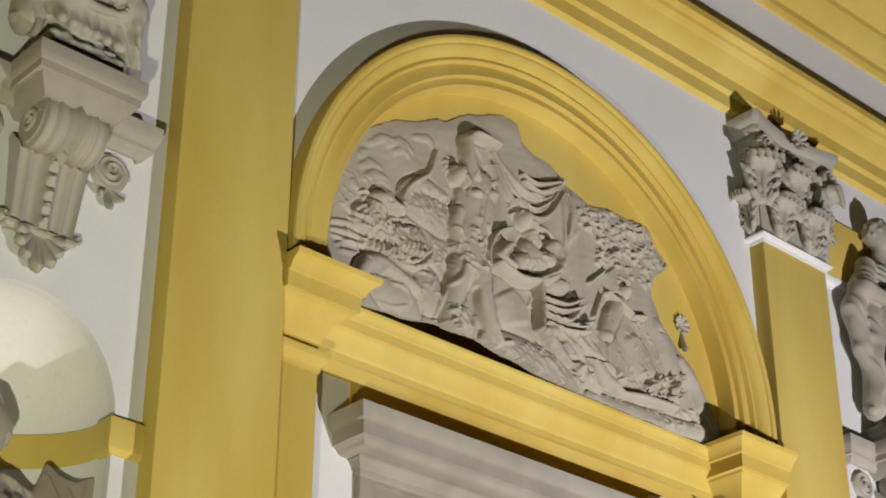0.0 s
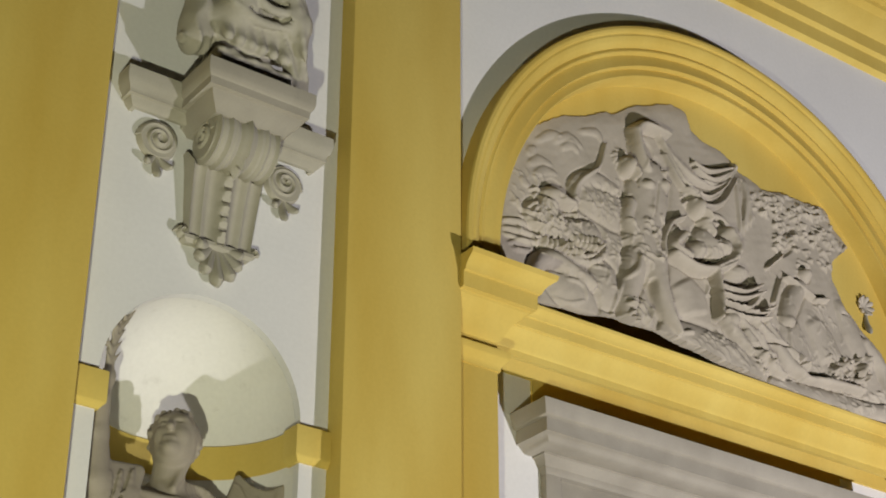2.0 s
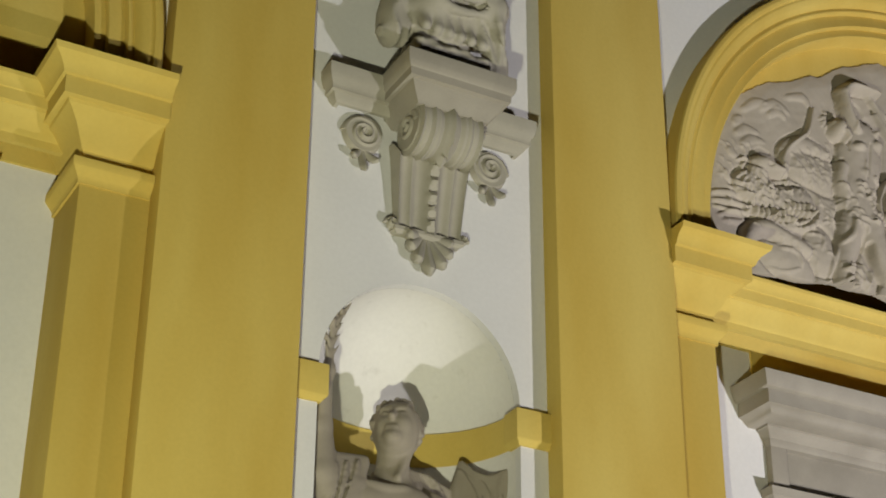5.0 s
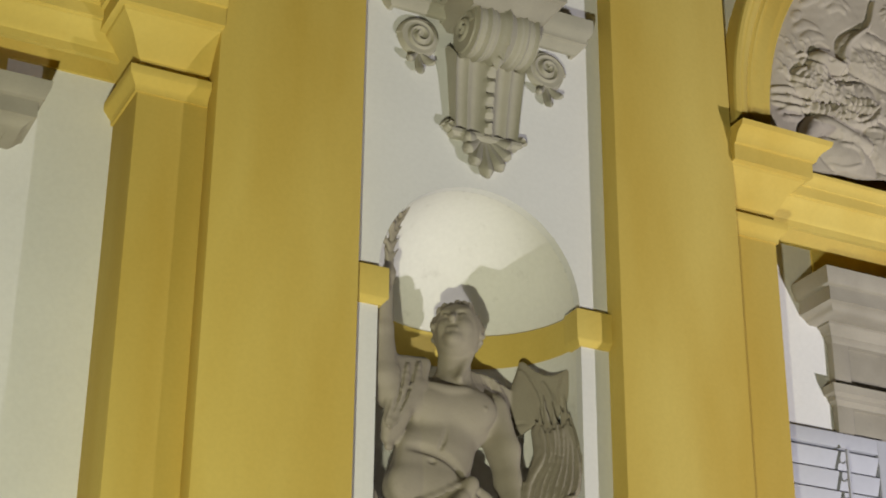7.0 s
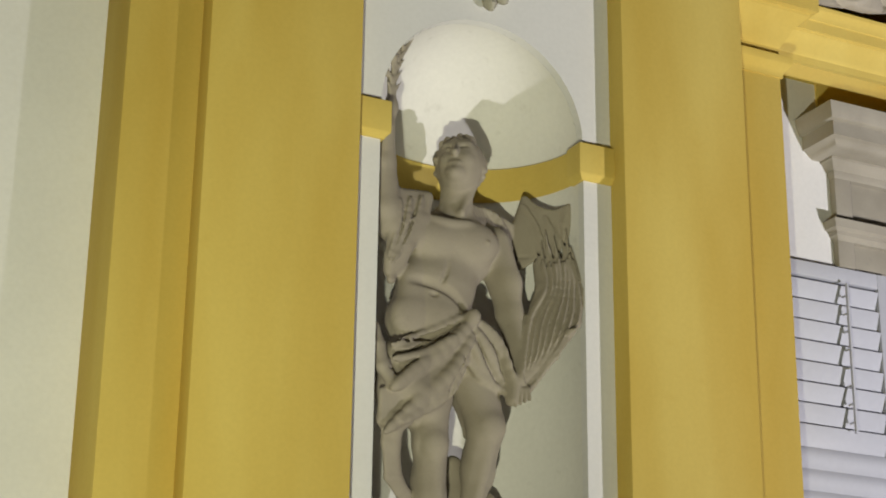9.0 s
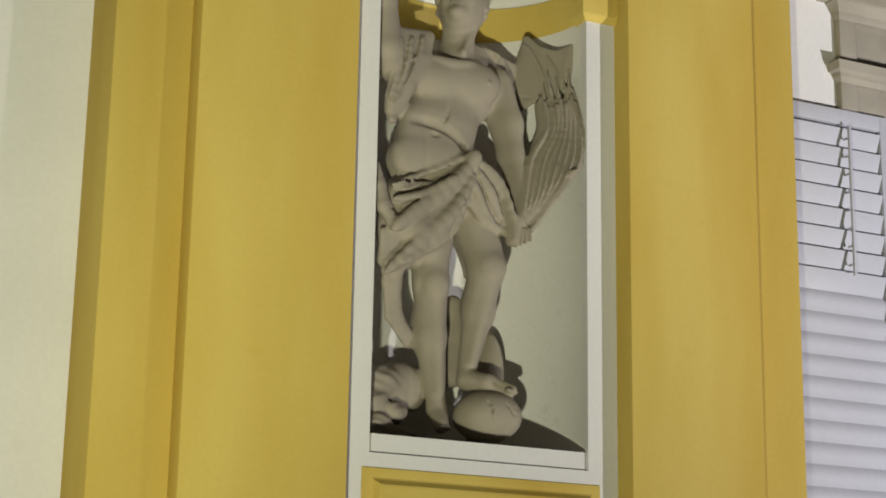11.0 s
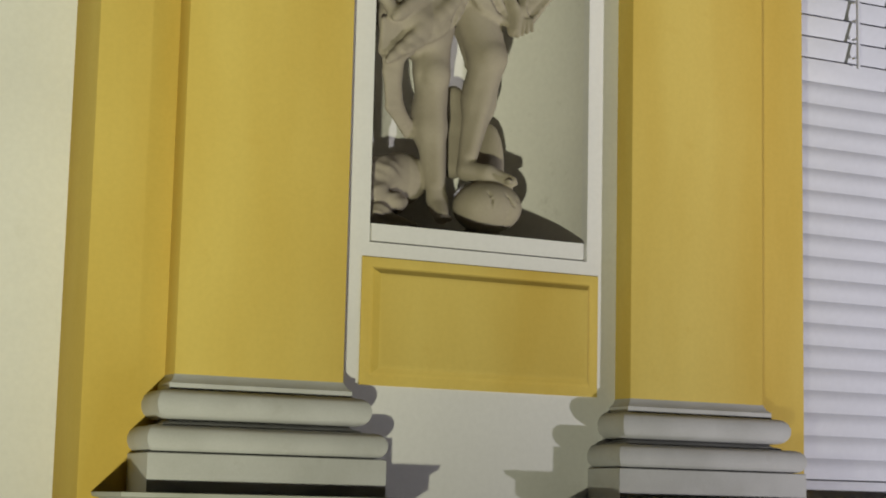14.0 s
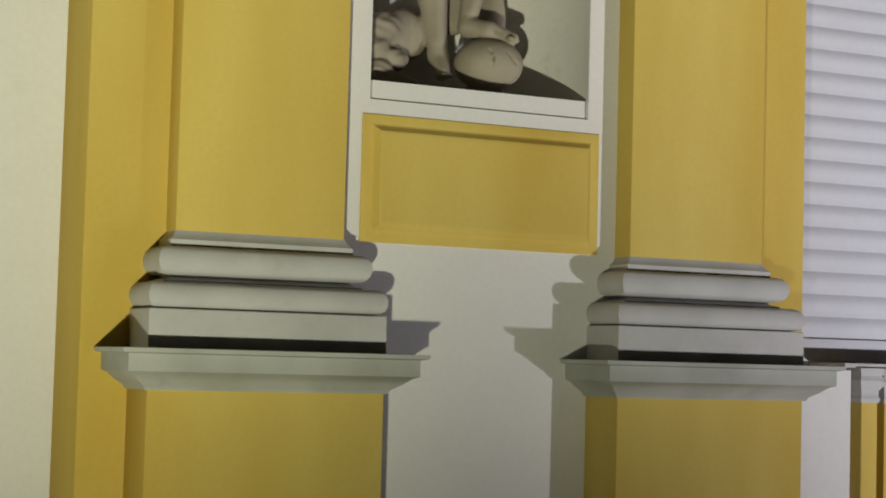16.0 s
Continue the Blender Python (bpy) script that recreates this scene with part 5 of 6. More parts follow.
    lump(6.81, 7.38, 0.07, 0.055, 0.108, 0.2)
    lump(6.68, 7.15, 0.07, 0.06, 0.098, 0.0)
    fold([(6.70, 7.24), (6.68, 7.10)], 0.02, 0.012)
    cut([(6.75, 7.37), (6.70, 7.12)], 0.012, 0.014)
    lump(6.81, 7.46, 0.035, 0.03, 0.115, 0.0)
    lump(6.53, 7.43, 0.062, 0.082, 0.125, -0.2)
    mass([(6.54, 7.42), (6.58, 7.36)], [0.03, 0.02], 0.13)
    fan(6.51, 7.47, 0.9, 3.6, 11, 0.085, 0.012, 0.022, 0.5)
    cut([(6.54, 7.41), (6.59, 7.42)], 0.01, 0.018)
    mass([(6.67, 7.45), (6.62, 7.56), (6.60, 7.70)], [0.055, 0.048, 0.045], 0.105)
    mass([(6.60, 7.71), (6.66, 7.77), (6.76, 7.78), (6.88, 7.77)], [0.046, 0.04, 0.03, 0.016], 0.11)
    cut([(6.70, 7.69), (6.76, 7.63), (6.74, 7.52)], 0.022, 0.045)
    cut([(6.80, 7.50), (6.86, 7.48)], 0.016, 0.03)
    fold([(6.66, 7.72), (6.67, 7.56), (6.64, 7.43)], [0.01, 0.014, 0.008], 0.014)
    mass([(6.54, 7.17), (6.51, 7.05), (6.54, 6.96)], [0.05, 0.048, 0.035], 0.075)
    scatter(22, [(6.47, 7.04), (6.87, 7.19), (6.47, 6.86)], -0.8, 0.8, 0.075, 0.014, 0.02)
    scatter(26, [(6.51, 6.87), (6.81, 6.98), (6.51, 6.70)], -0.5, 0.4, 0.08, 0.012, 0.018)
    mass([(6.58, 6.77), (6.51, 6.60), (6.47, 6.48), (6.46, 6.33)], [0.11, 0.085, 0.07, 0.05], 0.075)
    mass([(6.72, 6.81), (6.73, 6.66), (6.76, 6.56), (6.82, 6.44), (6.86, 6.37)], [0.11, 0.09, 0.075, 0.05, 0.035], 0.1)
    mass([(6.86, 6.37), (6.98, 6.41)], [0.03, 0.022], 0.07)
    cut([(6.67, 6.66), (6.68, 6.55), (6.72, 6.45), (6.76, 6.38)], 0.026, 0.07)
    fold([(6.57, 6.82), (6.54, 6.70), (6.44, 6.61)], [0.016, 0.024, 0.014], 0.03)
    fold([(6.43, 6.59), (6.38, 6.44), (6.36, 6.33)], [0.012, 0.02, 0.014], 0.03)
    fold([(6.76, 6.75), (6.77, 6.64), (6.80, 6.53)], [0.01, 0.014, 0.01], 0.012)
    fan(6.61, 6.35, 0.6, 3.0, 8, 0.17, 0.02, 0.05, 0.7)
    scatter(60, [(5.77, 6.84), (6.12, 6.98), (5.77, 6.65)], -1.6, 0.3, 0.06, 0.01, 0.016)
    scatter(50, [(6.16, 7.15), (6.48, 7.28), (6.16, 6.92)], -1.2, 0.2, 0.05, 0.01, 0.01)
    cut([(5.88, 7.08), (5.94, 7.13), (6.01, 7.12)], 0.016, 0.03)
    cut([(7.01, 7.36), (7.07, 7.41), (7.14, 7.40)], 0.016, 0.03)
    cut([(6.48, 7.49), (6.54, 7.54)], 0.014, 0.03)
    # curtain caught up in swags
    mass([(6.81, 7.76), (6.98, 7.60), (7.15, 7.54), (7.34, 7.59), (7.48, 7.76)], [0.012, 0.022, 0.024, 0.02, 0.012], 0.055)
    mass([(6.84, 7.72), (7.00, 7.51), (7.18, 7.44), (7.33, 7.52), (7.48, 7.73)], [0.012, 0.022, 0.024, 0.02, 0.012], 0.055)
    mass([(6.86, 7.64), (7.00, 7.45), (7.20, 7.38), (7.36, 7.47), (7.49, 7.68)], [0.012, 0.022, 0.024, 0.02, 0.012], 0.055)
    mass([(7.11, 7.67), (7.24, 7.65), (7.46, 7.75)], [0.012, 0.022, 0.024, 0.02, 0.012], 0.055)
    mass([(7.13, 7.63), (7.27, 7.60), (7.47, 7.74)], [0.012, 0.022, 0.024, 0.02, 0.012], 0.055)
    mass([(6.95, 7.64), (7.10, 7.56), (7.28, 7.56)], [0.012, 0.022, 0.024, 0.02, 0.012], 0.055)
    cut([(7.13, 7.65), (7.26, 7.62), (7.45, 7.73)], 0.01, 0.028)
    cut([(7.10, 7.58), (7.26, 7.55), (7.42, 7.66)], 0.01, 0.028)
    cut([(7.00, 7.49), (7.20, 7.43), (7.42, 7.60)], 0.01, 0.028)
    lump(7.50, 7.78, 0.03, 0.035, 0.065, 0.0)
    fold([(7.50, 7.73), (7.51, 7.52), (7.50, 7.26)], [0.012, 0.022, 0.012], 0.03)
    fold([(7.53, 7.73), (7.55, 7.53), (7.54, 7.30)], [0.012, 0.022, 0.012], 0.03)
    fold([(7.55, 7.73), (7.58, 7.55), (7.57, 7.34)], [0.012, 0.022, 0.012], 0.03)
    fold([(7.58, 7.73), (7.61, 7.56), (7.61, 7.38)], [0.012, 0.022, 0.012], 0.03)
    cut([(7.55, 7.69), (7.56, 7.57), (7.53, 7.40)], 0.014, 0.04)
    # seated woman: head, lyre, arms and breast
    lump(7.11, 7.33, 0.068, 0.08, 0.12, 0.1)
    fan(7.09, 7.37, 0.6, 3.4, 11, 0.095, 0.014, 0.026, 0.5)
    mass([(7.14, 7.30), (7.19, 7.26)], [0.028, 0.02], 0.128)
    cut([(7.14, 7.31), (7.18, 7.32)], 0.01, 0.016)
    mass([(7.17, 7.24), (7.21, 7.19)], [0.05, 0.06], 0.085)
    fold([(7.22, 7.33), (7.34, 7.34), (7.45, 7.26)], [0.012, 0.022, 0.01], 0.03)
    fold([(7.23, 7.28), (7.35, 7.27), (7.47, 7.23)], [0.012, 0.022, 0.01], 0.03)
    lump(6.92, 7.06, 0.085, 0.095, 0.045, 0.0)
    mass([(6.99, 7.22), (6.87, 7.14), (6.80, 7.00), (6.80, 6.88)], [0.016, 0.02, 0.02, 0.016], 0.068)
    lump(7.22, 7.09, 0.15, 0.14, 0.085, 0.0)
    lump(7.31, 7.10, 0.075, 0.07, 0.11, 0.0)
    lump(7.09, 7.02, 0.07, 0.06, 0.1, 0.0)
    mass([(7.35, 7.22), (7.41, 7.14), (7.36, 7.01), (7.20, 6.91)], [0.055, 0.05, 0.042, 0.035], 0.118)
    mass([(6.95, 7.07), (6.88, 6.98), (6.99, 6.93)], [0.045, 0.04, 0.034], 0.105)
    mass([(6.86, 6.91), (7.04, 6.87), (7.21, 6.91)], [0.034, 0.04, 0.036], 0.115)
    cut([(6.89, 6.98), (6.97, 6.97), (7.05, 6.97)], 0.018, 0.06)
    cut([(7.01, 7.11), (6.96, 7.03)], 0.016, 0.035)
    cut([(7.18, 7.17), (7.23, 7.14), (7.30, 7.22)], 0.014, 0.035)
    cut([(6.86, 6.86), (7.00, 6.85)], 0.01, 0.02)
    cut([(7.21, 6.91), (7.39, 7.03)], 0.009, 0.018)
    # round shield, lap and the folds over the legs
    fold([(6.93, 6.76), (7.00, 6.66), (7.05, 6.55)], [0.10, 0.16, 0.12], 0.045)
    fold([(7.13, 6.86), (7.18, 6.80), (7.14, 6.71)], 0.018, 0.02)
    mass([(7.20, 6.90), (7.22, 6.73), (7.21, 6.57)], [0.022, 0.026, 0.02], 0.12)
    lump(7.41, 6.95, 0.11, 0.075, 0.105, 0.2)
    cut([(7.31, 6.85), (7.46, 6.89), (7.54, 6.98)], 0.016, 0.06)
    cut([(7.51, 6.99), (7.56, 6.95)], 0.012, 0.04)
    mass([(7.25, 6.81), (7.44, 6.82), (7.61, 6.92)], [0.014, 0.026, 0.016], 0.1)
    mass([(7.24, 6.75), (7.42, 6.77), (7.62, 6.87)], [0.014, 0.026, 0.016], 0.1)
    mass([(7.24, 6.70), (7.46, 6.71), (7.59, 6.86)], [0.014, 0.026, 0.016], 0.1)
    mass([(7.46, 6.69), (7.61, 6.73), (7.70, 6.79)], [0.014, 0.026, 0.016], 0.1)
    mass([(7.27, 6.64), (7.46, 6.64), (7.66, 6.70)], [0.014, 0.026, 0.016], 0.1)
    cut([(7.29, 6.81), (7.44, 6.80), (7.57, 6.87)], 0.009, 0.032)
    cut([(7.30, 6.71), (7.46, 6.73)], 0.009, 0.032)
    cut([(7.52, 6.70), (7.67, 6.76)], 0.009, 0.032)
    lump(7.33, 6.60, 0.07, 0.065, 0.1, 0.0)
    mass([(7.28, 6.59), (7.37, 6.52), (7.47, 6.42)], [0.035, 0.055, 0.026], 0.075)
    mass([(7.40, 6.62), (7.55, 6.53), (7.70, 6.39)], [0.035, 0.055, 0.026], 0.075)
    mass([(7.53, 6.65), (7.71, 6.54), (7.91, 6.38)], [0.035, 0.055, 0.026], 0.075)
    mass([(7.64, 6.66), (7.76, 6.55), (7.97, 6.44)], [0.035, 0.055, 0.026], 0.075)
    mass([(7.71, 6.52), (7.81, 6.44), (7.96, 6.38)], [0.035, 0.055, 0.026], 0.075)
    mass([(7.45, 6.55), (7.57, 6.43), (7.75, 6.33)], [0.035, 0.055, 0.026], 0.075)
    cut([(7.62, 6.54), (7.80, 6.54)], 0.011, 0.045)
    cut([(7.73, 6.69), (7.76, 6.67)], 0.011, 0.045)
    cut([(7.87, 6.52), (7.89, 6.46)], 0.011, 0.045)
    cut([(7.90, 6.45), (7.97, 6.50)], 0.011, 0.045)
    mass([(6.86, 6.35), (7.14, 6.34), (7.49, 6.29)], [0.13, 0.15, 0.14], 0.05)
    fold([(7.20, 6.51), (7.32, 6.39), (7.44, 6.30)], 0.03, 0.015)
    cut([(7.47, 6.46), (7.56, 6.46)], 0.014, 0.05)
    scatter(14, [(7.49, 6.43), (7.63, 6.47), (7.48, 6.27)], -1.2, 1.2, 0.05, 0.012, 0.03)
    cut([(6.94, 6.33), (7.01, 6.30)], 0.012, 0.04)
    cut([(6.86, 6.50), (6.90, 6.47)], 0.012, 0.035)
    # trees, child and the reclining figure
    scatter(120, [(7.60, 7.64), (8.35, 7.93), (7.60, 7.45)], -0.6, 0.9, 0.055, 0.014, 0.018)
    scatter(110, [(7.79, 7.54), (8.40, 7.78), (7.77, 7.24)], -0.6, 0.9, 0.06, 0.015, 0.024)
    scatter(30, [(8.00, 7.32), (8.37, 7.46), (7.99, 7.14)], -0.4, 0.9, 0.06, 0.013, 0.018)
    fan(8.42, 7.44, -1.2, 1.6, 9, 0.13, 0.014, 0.022, 0.2)
    cut([(7.91, 7.41), (8.02, 7.49)], 0.012, 0.03)
    cut([(7.92, 7.29), (8.02, 7.37)], 0.012, 0.03)
    cut([(7.88, 7.24), (7.98, 7.32)], 0.012, 0.03)
    lump(8.07, 7.16, 0.055, 0.055, 0.075, 0.0)
    cut([(8.03, 7.18), (8.14, 7.22)], 0.012, 0.025)
    mass([(8.01, 7.05), (7.92, 6.91), (7.85, 6.77)], [0.06, 0.075, 0.06], 0.055)
    mass([(7.87, 7.07), (7.98, 7.04), (8.11, 6.99)], [0.014, 0.016, 0.012], 0.07)
    mass([(7.71, 7.09), (7.87, 7.24)], [0.012, 0.01], 0.05)
    mass([(7.74, 6.85), (7.82, 7.04)], [0.014, 0.01], 0.05)
    mass([(8.14, 6.99), (8.25, 7.02)], [0.02, 0.02], 0.055)
    fold([(7.88, 6.78), (7.90, 6.62), (7.97, 6.44)], [0.08, 0.12, 0.1], 0.040)
    fold([(8.08, 6.84), (8.18, 6.71), (8.25, 6.57)], [0.07, 0.12, 0.12], 0.040)
    fold([(7.85, 6.72), (7.86, 6.57), (7.96, 6.44)], 0.02, 0.018)
    fold([(8.37, 7.07), (8.47, 6.84), (8.62, 6.60)], [0.05, 0.09, 0.08], 0.040)
    mass([(8.58, 6.80), (8.72, 6.67), (8.78, 6.53)], [0.05, 0.06, 0.05], 0.055)
    cut([(8.38, 6.96), (8.48, 6.97)], 0.01, 0.022)
    # flowers and ground at the foot
    scatter(60, [(8.19, 6.58), (8.57, 6.70), (8.18, 6.38)], -1.4, 1.4, 0.055, 0.016, 0.045)
    mass([(7.94, 6.37), (8.18, 6.41), (8.49, 6.43)], [0.03, 0.035, 0.03], 0.075)
    cut([(7.96, 6.40), (8.18, 6.45)], 0.014, 0.04)
    cut([(8.47, 6.55), (8.52, 6.51)], 0.012, 0.03)
    mass([(7.69, 6.26), (8.12, 6.27), (8.50, 6.30), (8.82, 6.35)], [0.06, 0.08, 0.07, 0.05], 0.035)
    scatter(30, [(8.23, 6.38), (8.82, 6.56), (8.22, 6.20)], -0.6, 0.4, 0.09, 0.014, 0.016)
    scatter(26, [(6.76, 6.36), (7.77, 6.70), (6.76, 5.99)], -1.0, -0.2, 0.11, 0.016, 0.012)
    scatter(22, [(6.12, 6.78), (6.48, 6.92), (6.12, 6.63)], -1.2, 0.6, 0.08, 0.013, 0.014)
    scatter(16, [(7.89, 6.90), (8.46, 7.10), (7.86, 6.49)], -1.3, -0.4, 0.12, 0.014, 0.008)
    # fine chisel work: plumage, cloth, ground
    for n, patch, a0, a1 in ((90, [(5.60, 7.20), (6.35, 7.10), (5.60, 6.55)], -1.4, 0.6), 
                             (90, [(7.15, 6.98), (7.60, 6.98), (7.20, 6.40)], -1.0, 0.2), (60, [(7.70, 7.15), (8.40, 7.05), (7.75, 6.45)], -1.4, -0.2), (70, [(6.40, 6.50), (8.60, 6.42), (6.40, 6.28)], -0.5, 0.4), (40, [(7.00, 7.30), (7.45, 7.30), (7.00, 6.95)], -1.2, 0.4)):
        scatter(n, patch, a0, a1, 0.075, 0.010, 0.011)
    g = H.copy()
    g[1:-1, 1:-1] = (3 * H[1:-1, 1:-1] + H[:-2, 1:-1] + H[2:, 1:-1] + H[1:-1, :-2] + H[1:-1, 2:]) / 7
    H = g + 0.0006 * waves(80, 9, 14)
    # broken outline of the sheet
    cx, cz = 7.10, 6.20
    edge = [(5.45, 6.42), (5.45, 6.53), (5.48, 6.68), (5.52, 6.85), (5.59, 7.10), (5.67, 7.29), (5.81, 7.48), (5.98, 7.60), (6.20, 7.70), (6.48, 7.83), (6.63, 7.93), (6.99, 8.09), (7.10, 8.07), (7.14, 7.95), (7.22, 7.91), (7.48, 7.85), (7.57, 7.77), (7.77, 7.72), (8.17, 7.75), (8.37, 7.77), (8.42, 7.64), (8.56, 7.54), (8.56, 7.45), (8.39, 7.37), (8.36, 7.22), (8.46, 7.04), (8.59, 6.92), (8.76, 6.80), (8.85, 6.67), (8.98, 6.44)]
    ang = np.arctan2(Z - cz, X - cx)
    ea = np.array([math.atan2(b - cz, a - cx) for a, b in edge])[::-1]
    er = np.array([math.hypot(a - cx, b - cz) for a, b in edge])[::-1]
    limit = np.interp(ang, ea, er) + 0.005 * waves(30, 21) + 0.003 * waves(70, 22)
    keep = (np.hypot(X - cx, Z - cz) < limit) & (Z > np.interp(X, (5.40, 5.87, 6.04, 6.39, 6.71, 6.95, 7.44, 8.50), (6.24, 6.275, 6.30, 6.345, 6.36, 6.32, 6.26, 6.235)) + 0.006 * waves(14, 31))
    rise = np.clip((limit - np.hypot(X - cx, Z - cz)) / 0.10, 0, 1)
    rise = np.where(Z < 6.5, 1, rise)
    H = np.clip(H * (0.25 + 0.75 * np.sin(rise * math.pi / 2)), 0.003, 0.16)
    Y = 0.107 - H
    idx = -np.ones(X.shape, int)
    cell = keep[:-1, :-1] & keep[1:, :-1] & keep[:-1, 1:] & keep[1:, 1:]
    use = np.zeros(X.shape, bool)
    for a in (0, 1):
        for b in (0, 1):
            use[a:X.shape[0] - 1 + a, b:X.shape[1] - 1 + b] |= cell
    idx[use] = np.arange(use.sum())
    co = np.stack([X[use] - ARCH_X, Y[use], Z[use]], 1)
    i, j = np.nonzero(cell)
    quads = np.stack([idx[i, j], idx[i + 1, j], idx[i + 1, j + 1], idx[i, j + 1]], 1)
    me = bpy.data.meshes.new("tympanum_relief")
    me.from_pydata(co.tolist(), [], quads.tolist())
    bm = bmesh.new()
    bm.from_mesh(me)
    rim = [v for v in bm.verts if v.is_boundary]
    for _ in range(3):
        bmesh.ops.smooth_vert(bm, verts=rim, factor=0.5, use_axis_x=True, use_axis_z=True)
    edges = [e for e in bm.edges if e.is_boundary]
    made = bmesh.ops.extrude_edge_only(bm, edges=edges)
    for v in made["geom"]:
        if isinstance(v, bmesh.types.BMVert):
            v.co.y = 0.12
    bmesh.ops.recalc_face_normals(bm, faces=bm.faces)
    bm.to_mesh(me)
    bm.free()
    me.materials.append(RELIEF)
    smooth(me, 70)
    return me


ob = new("tympanum_relief", tympanum_relief())
ob.matrix_basis = pose(ARCH_X, 0, 0)
tagged(ob, "greyish stucco figure relief with broken edges in the tympanum", "relief")

# small plaster flower right of the relief
bm = bmesh.new()
for i in range(9):
    one = moved(lobe(0.075, 0.010, 0.022), Matrix.Translation((0, 0.128, 0)) @ Matrix.Rotation(2 * math.pi * i / 9, 4, "Y") @ Matrix.Diagonal((1, 0.6, 1, 1)))
    tmp = bpy.data.meshes.new("tmp")
    one.to_mesh(tmp)
    one.free()
    bm.from_mesh(tmp)
    bpy.data.meshes.remove(tmp)
flower = thing("plaster_flower", (8.66, 0, 7.11), "small pale stucco flower on a stem", "ornament")
part("petals", bm, RELIEF, flower)
part("stem", moved(lobe(0.17, 0.010, 0.022), Matrix.Translation((0, 0.122, -0.06)) @ Matrix.Rotation(0.15, 4, "Y")), STUCCO, flower)


# ---- window surround with its hood ----
def window_surround(cx):
    STONE = HOOD_STONE
    t = thing("window_surround", (cx, 0, 0), "pale stone window hood and frame in the recess", "window surround", "window surrounds")
    hood = [(-0.05, 5.46), (0.0, 5.46), (0.02, 5.475), (0.045, 5.50), (0.06, 5.505), (0.06, 5.585), (0.075, 5.59), (0.085, 5.60), (0.10, 5.645), (0.105, 5.68), (-0.05, 5.685)]
    w = 1.32
    part("hood", sweep(hood, [(-w, 0.38), (-w, 0.155), (w, 0.155), (w, 0.38)]), STONE, t, "moulded stone hood")
    bed = [(-0.05, 5.36), (0.0, 5.36), (0.012, 5.38), (0.012, 5.40), (0.03, 5.415), (0.04, 5.44), (0.055, 5.45), (0.055, 5.465), (-0.05, 5.465)]
    part("bed_moulding", sweep(bed, [(-1.21, 0.38), (-1.21, 0.32), (1.21, 0.32), (1.21, 0.38)]), STONE, t)
    part("soffit_block", box(-1.30, 1.30, 0.18, 0.38, 5.462, 5.60, 0.003), STONE, t)
    part("frieze", box(-1.10, 1.10, 0.362, 0.42, 5.05, 5.38, 0.003), STONE, t)
    low = [(-0.05, 4.995), (0.0, 4.995), (0.01, 5.01), (0.022, 5.02), (0.025, 5.04), (0.05, 5.055), (0.055, 5.085), (0.06, 5.10), (-0.05, 5.105)]
    part("lower_cornice", sweep(low, [(-1.21, 0.38), (-1.21, 0.325), (1.21, 0.325), (1.21, 0.38)]), STONE, t)
    for s in (-1, 1):
        a, b = sorted((s * 1.21, s * 1.10))
        part("side_strip", box(a, b, 0.322, 0.38, 5.10, 5.37, 0.003), STONE, t)
        part("lower_strip", box(a, b, 0.327, 0.38, 4.845, 5.0, 0.003), STONE, t)
    part("lintel", box(-1.10, 1.10, 0.358, 0.42, 4.845, 5.0, 0.003), STONE, t)
    return t


ws = window_surround(ARCH_X)
copy_thing(ws, pose(NICHE_X - BAY, 0, 0))


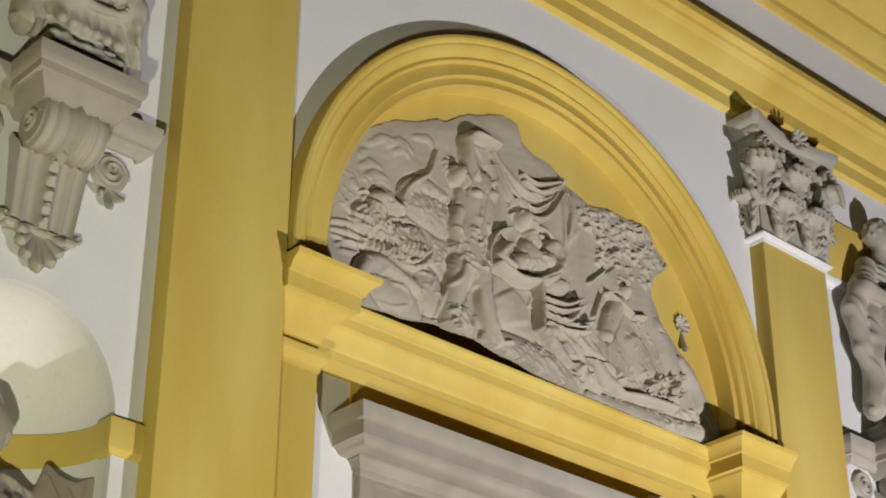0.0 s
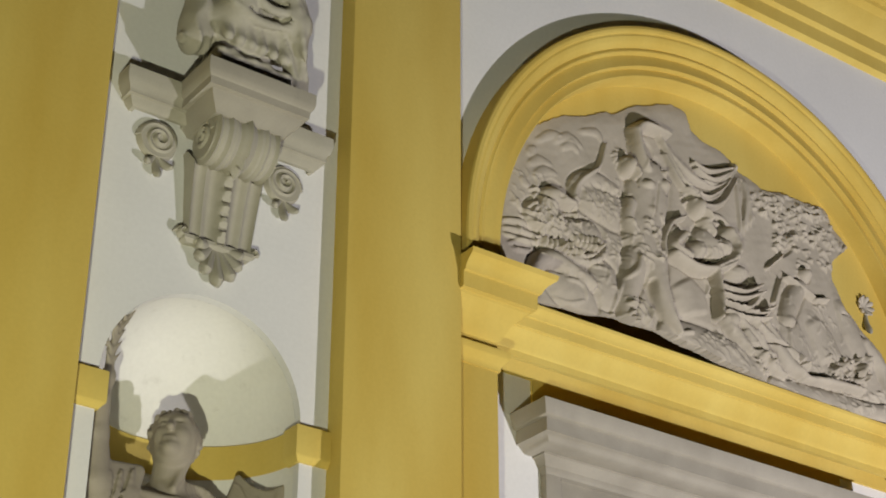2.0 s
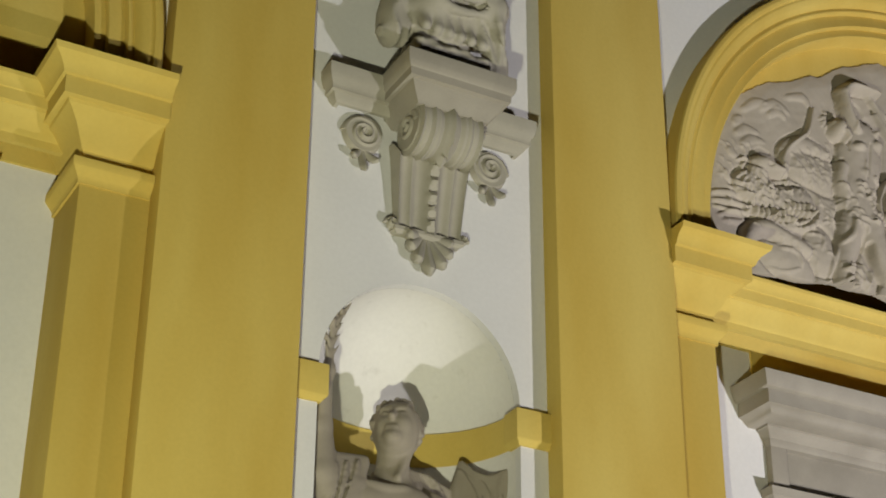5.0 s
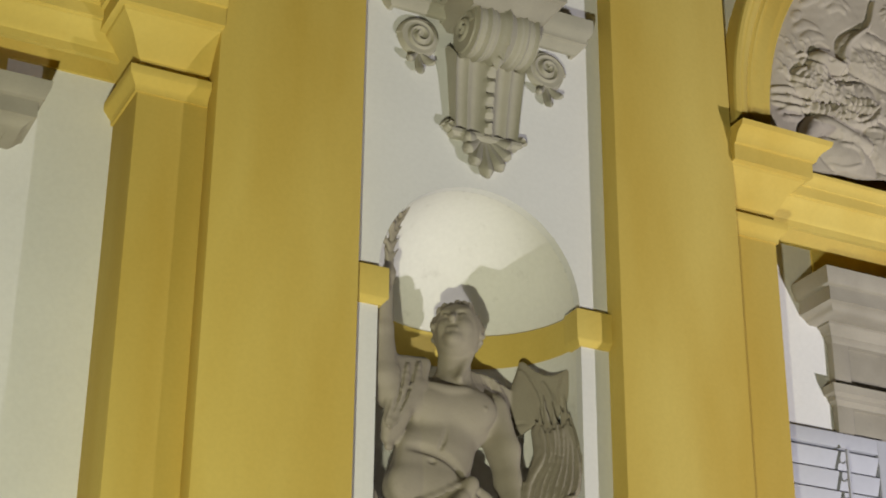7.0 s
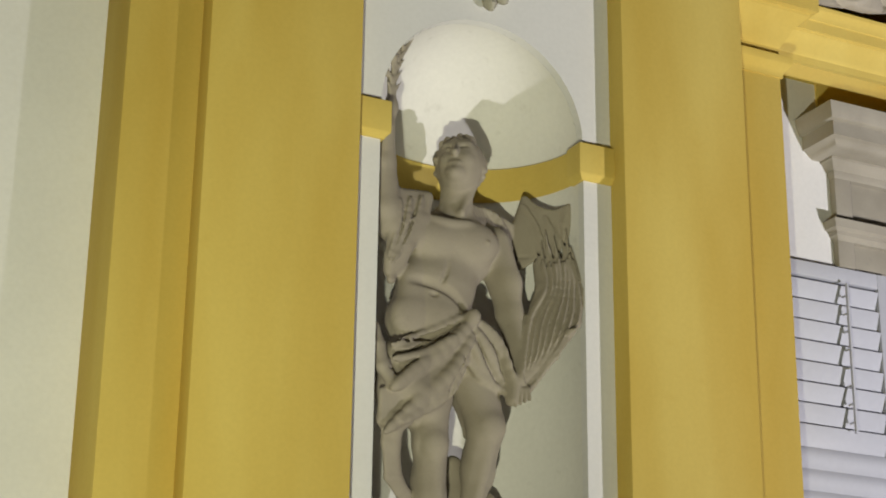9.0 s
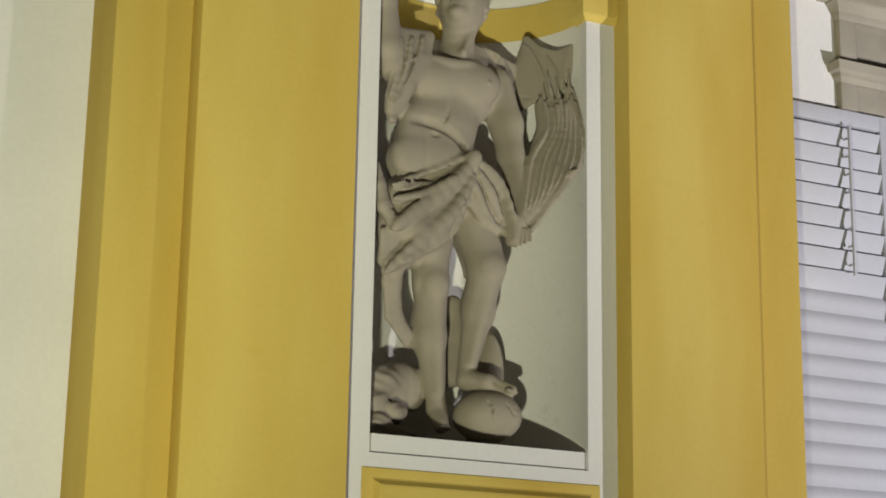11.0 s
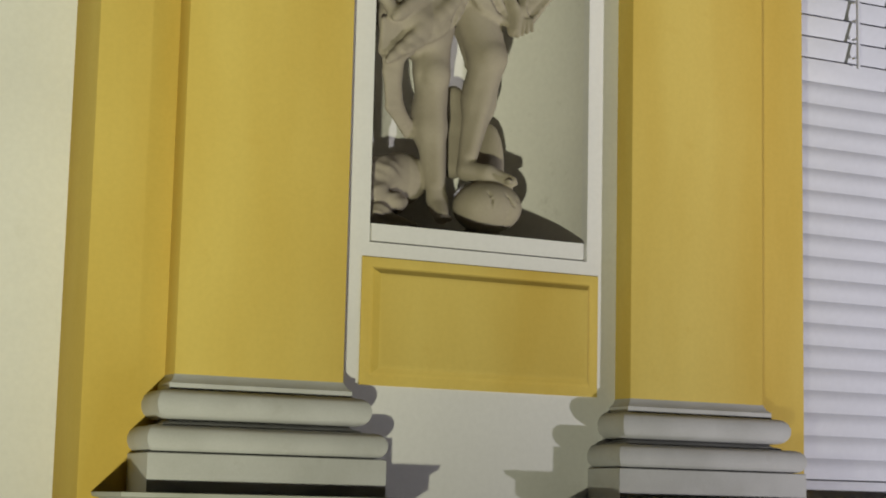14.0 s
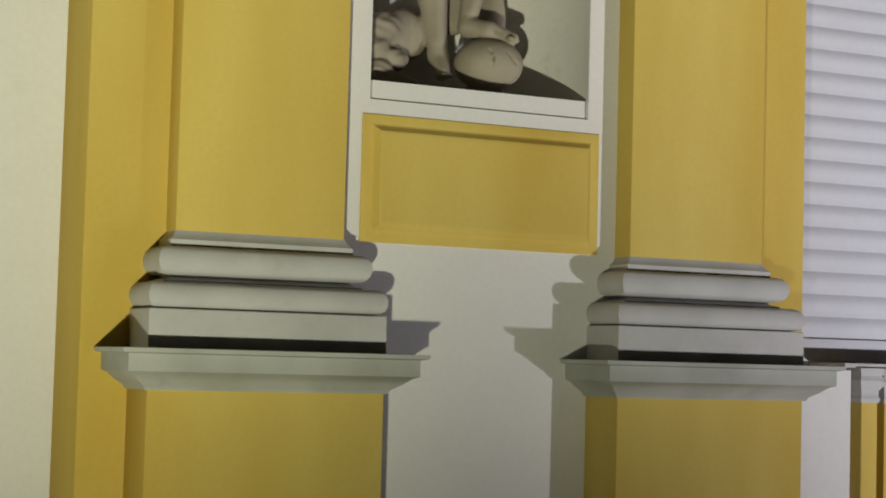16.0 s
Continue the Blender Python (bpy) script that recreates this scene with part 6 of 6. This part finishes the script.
# ---- louvred shutter folded back beside the window ----
def window_shutter():
    x0, x1 = -0.05, 0.70
    z0, z1 = 1.64, 4.835
    t = thing("window_shutter", (5.62, 0.348, 0), "white louvred wooden shutter standing open at the window", "shutter")
    l, r = 0.035, x1 - 0.045
    part("stile", box(x0, l, -0.025, 0.02, z0, z1, 0.004), SHUTTER, t)
    part("stile", box(r, x1 + 0.03, -0.025, 0.02, z0, z1, 0.004), SHUTTER, t)
    part("top_rail", box(l, r, -0.025, 0.02, z1 - 0.085, z1, 0.004), SHUTTER, t)
    part("bottom_rail", box(l, r, -0.025, 0.02, z0, z0 + 0.115, 0.004), SHUTTER, t)
    part("backing", box(l - 0.01, r + 0.01, 0.012, 0.024, z0, z1, 0), SHUTTER, t)
    first = part("slat", box(l, r, -0.004, 0.004, -0.061, 0.061, 0.003), SHUTTER, t)
    bow = bmesh.new()
    for x in (l, r):
        for k in range(7):
            bow.verts.new((x, 0.006 - 0.013 * math.sin(math.pi * (k / 6) ** 1.6), -0.0573 + 0.1145 * k / 6))
    bow.verts.ensure_lookup_table()
    for k in range(6):
        bow.faces.new([bow.verts[q] for q in (k, k + 1, k + 8, k + 7)])
    bow.faces.new([bow.verts[k] for k in range(7)]), bow.faces.new([bow.verts[13 - k] for k in range(7)])
    bow.faces.new([bow.verts[q] for q in (0, 7, 13, 6)])
    closed = part("slat", bow, SHUTTER, t, angle=60)
    z, n = 1.81, 0
    while z < 4.70:
        kind_of = closed if z < 3.84 else first
        ob = kind_of if (n == 0 or (kind_of is first and z < 3.95)) else new("slat", kind_of.data)
        ob.parent = t
        ob.matrix_basis = pose(0, -0.004, z, 0 if kind_of is closed else 16 + 2 * math.sin(n * 2.3), 0, 0)
        z += 0.1145
        n += 1
    part("tilt_rod", box(0.400, 0.415, -0.075, -0.058, 3.90, 4.73, 0.003), SHUTTER, t, "thin vertical tilt rod")
    for k in range(8):
        part("staple", box(0.402, 0.413, -0.062, -0.02, 3.96 + 0.1 * k, 3.968 + 0.1 * k, 0), SHUTTER, t)
    return t


window_shutter()


# ---- balustrade below the window ----
def baluster(x):
    t = thing("baluster", (x, 0.14, 0), "square yellow baluster with a pale moulded head", "baluster", "balusters below the window")
    w = 0.05
    part("shaft", box(-w, w, -w, w, GROUND + 1.2, 1.46, 0.004), YELLOW, t)
    p = [(-w, w), (-w, -w), (w, -w), (w, w)]
    part("head", sweep([(-0.02, 1.44), (0.004, 1.44), (0.01, 1.46), (0.004, 1.475), (0.004, 1.50), (0.022, 1.525), (0.028, 1.55), (0.015, 1.575), (0.03, 1.59), (0.03, 1.612), (-0.02, 1.612)], p), STONE, t, "pale stone head")
    return t


tagged(part("wall_parapet", box(5.10, 5.735, -0.012, 0.36, GROUND, 1.60, 0.006), WHITE), "white plastered parapet pier beside the pedestal", "wall", kind="structure")
b = baluster(5.935)
for k in range(1, 6):
    copy_thing(b, pose(5.935 + 0.145 * k, 0.14, 0))
rail = thing("balustrade_rail", (ARCH_X, 0, 0), "thin pale stone rail on the balusters", "rail")
part("slab", box(-1.462, 1.50, 0.085, 0.36, 1.612, 1.635, 0.004), STONE, rail)
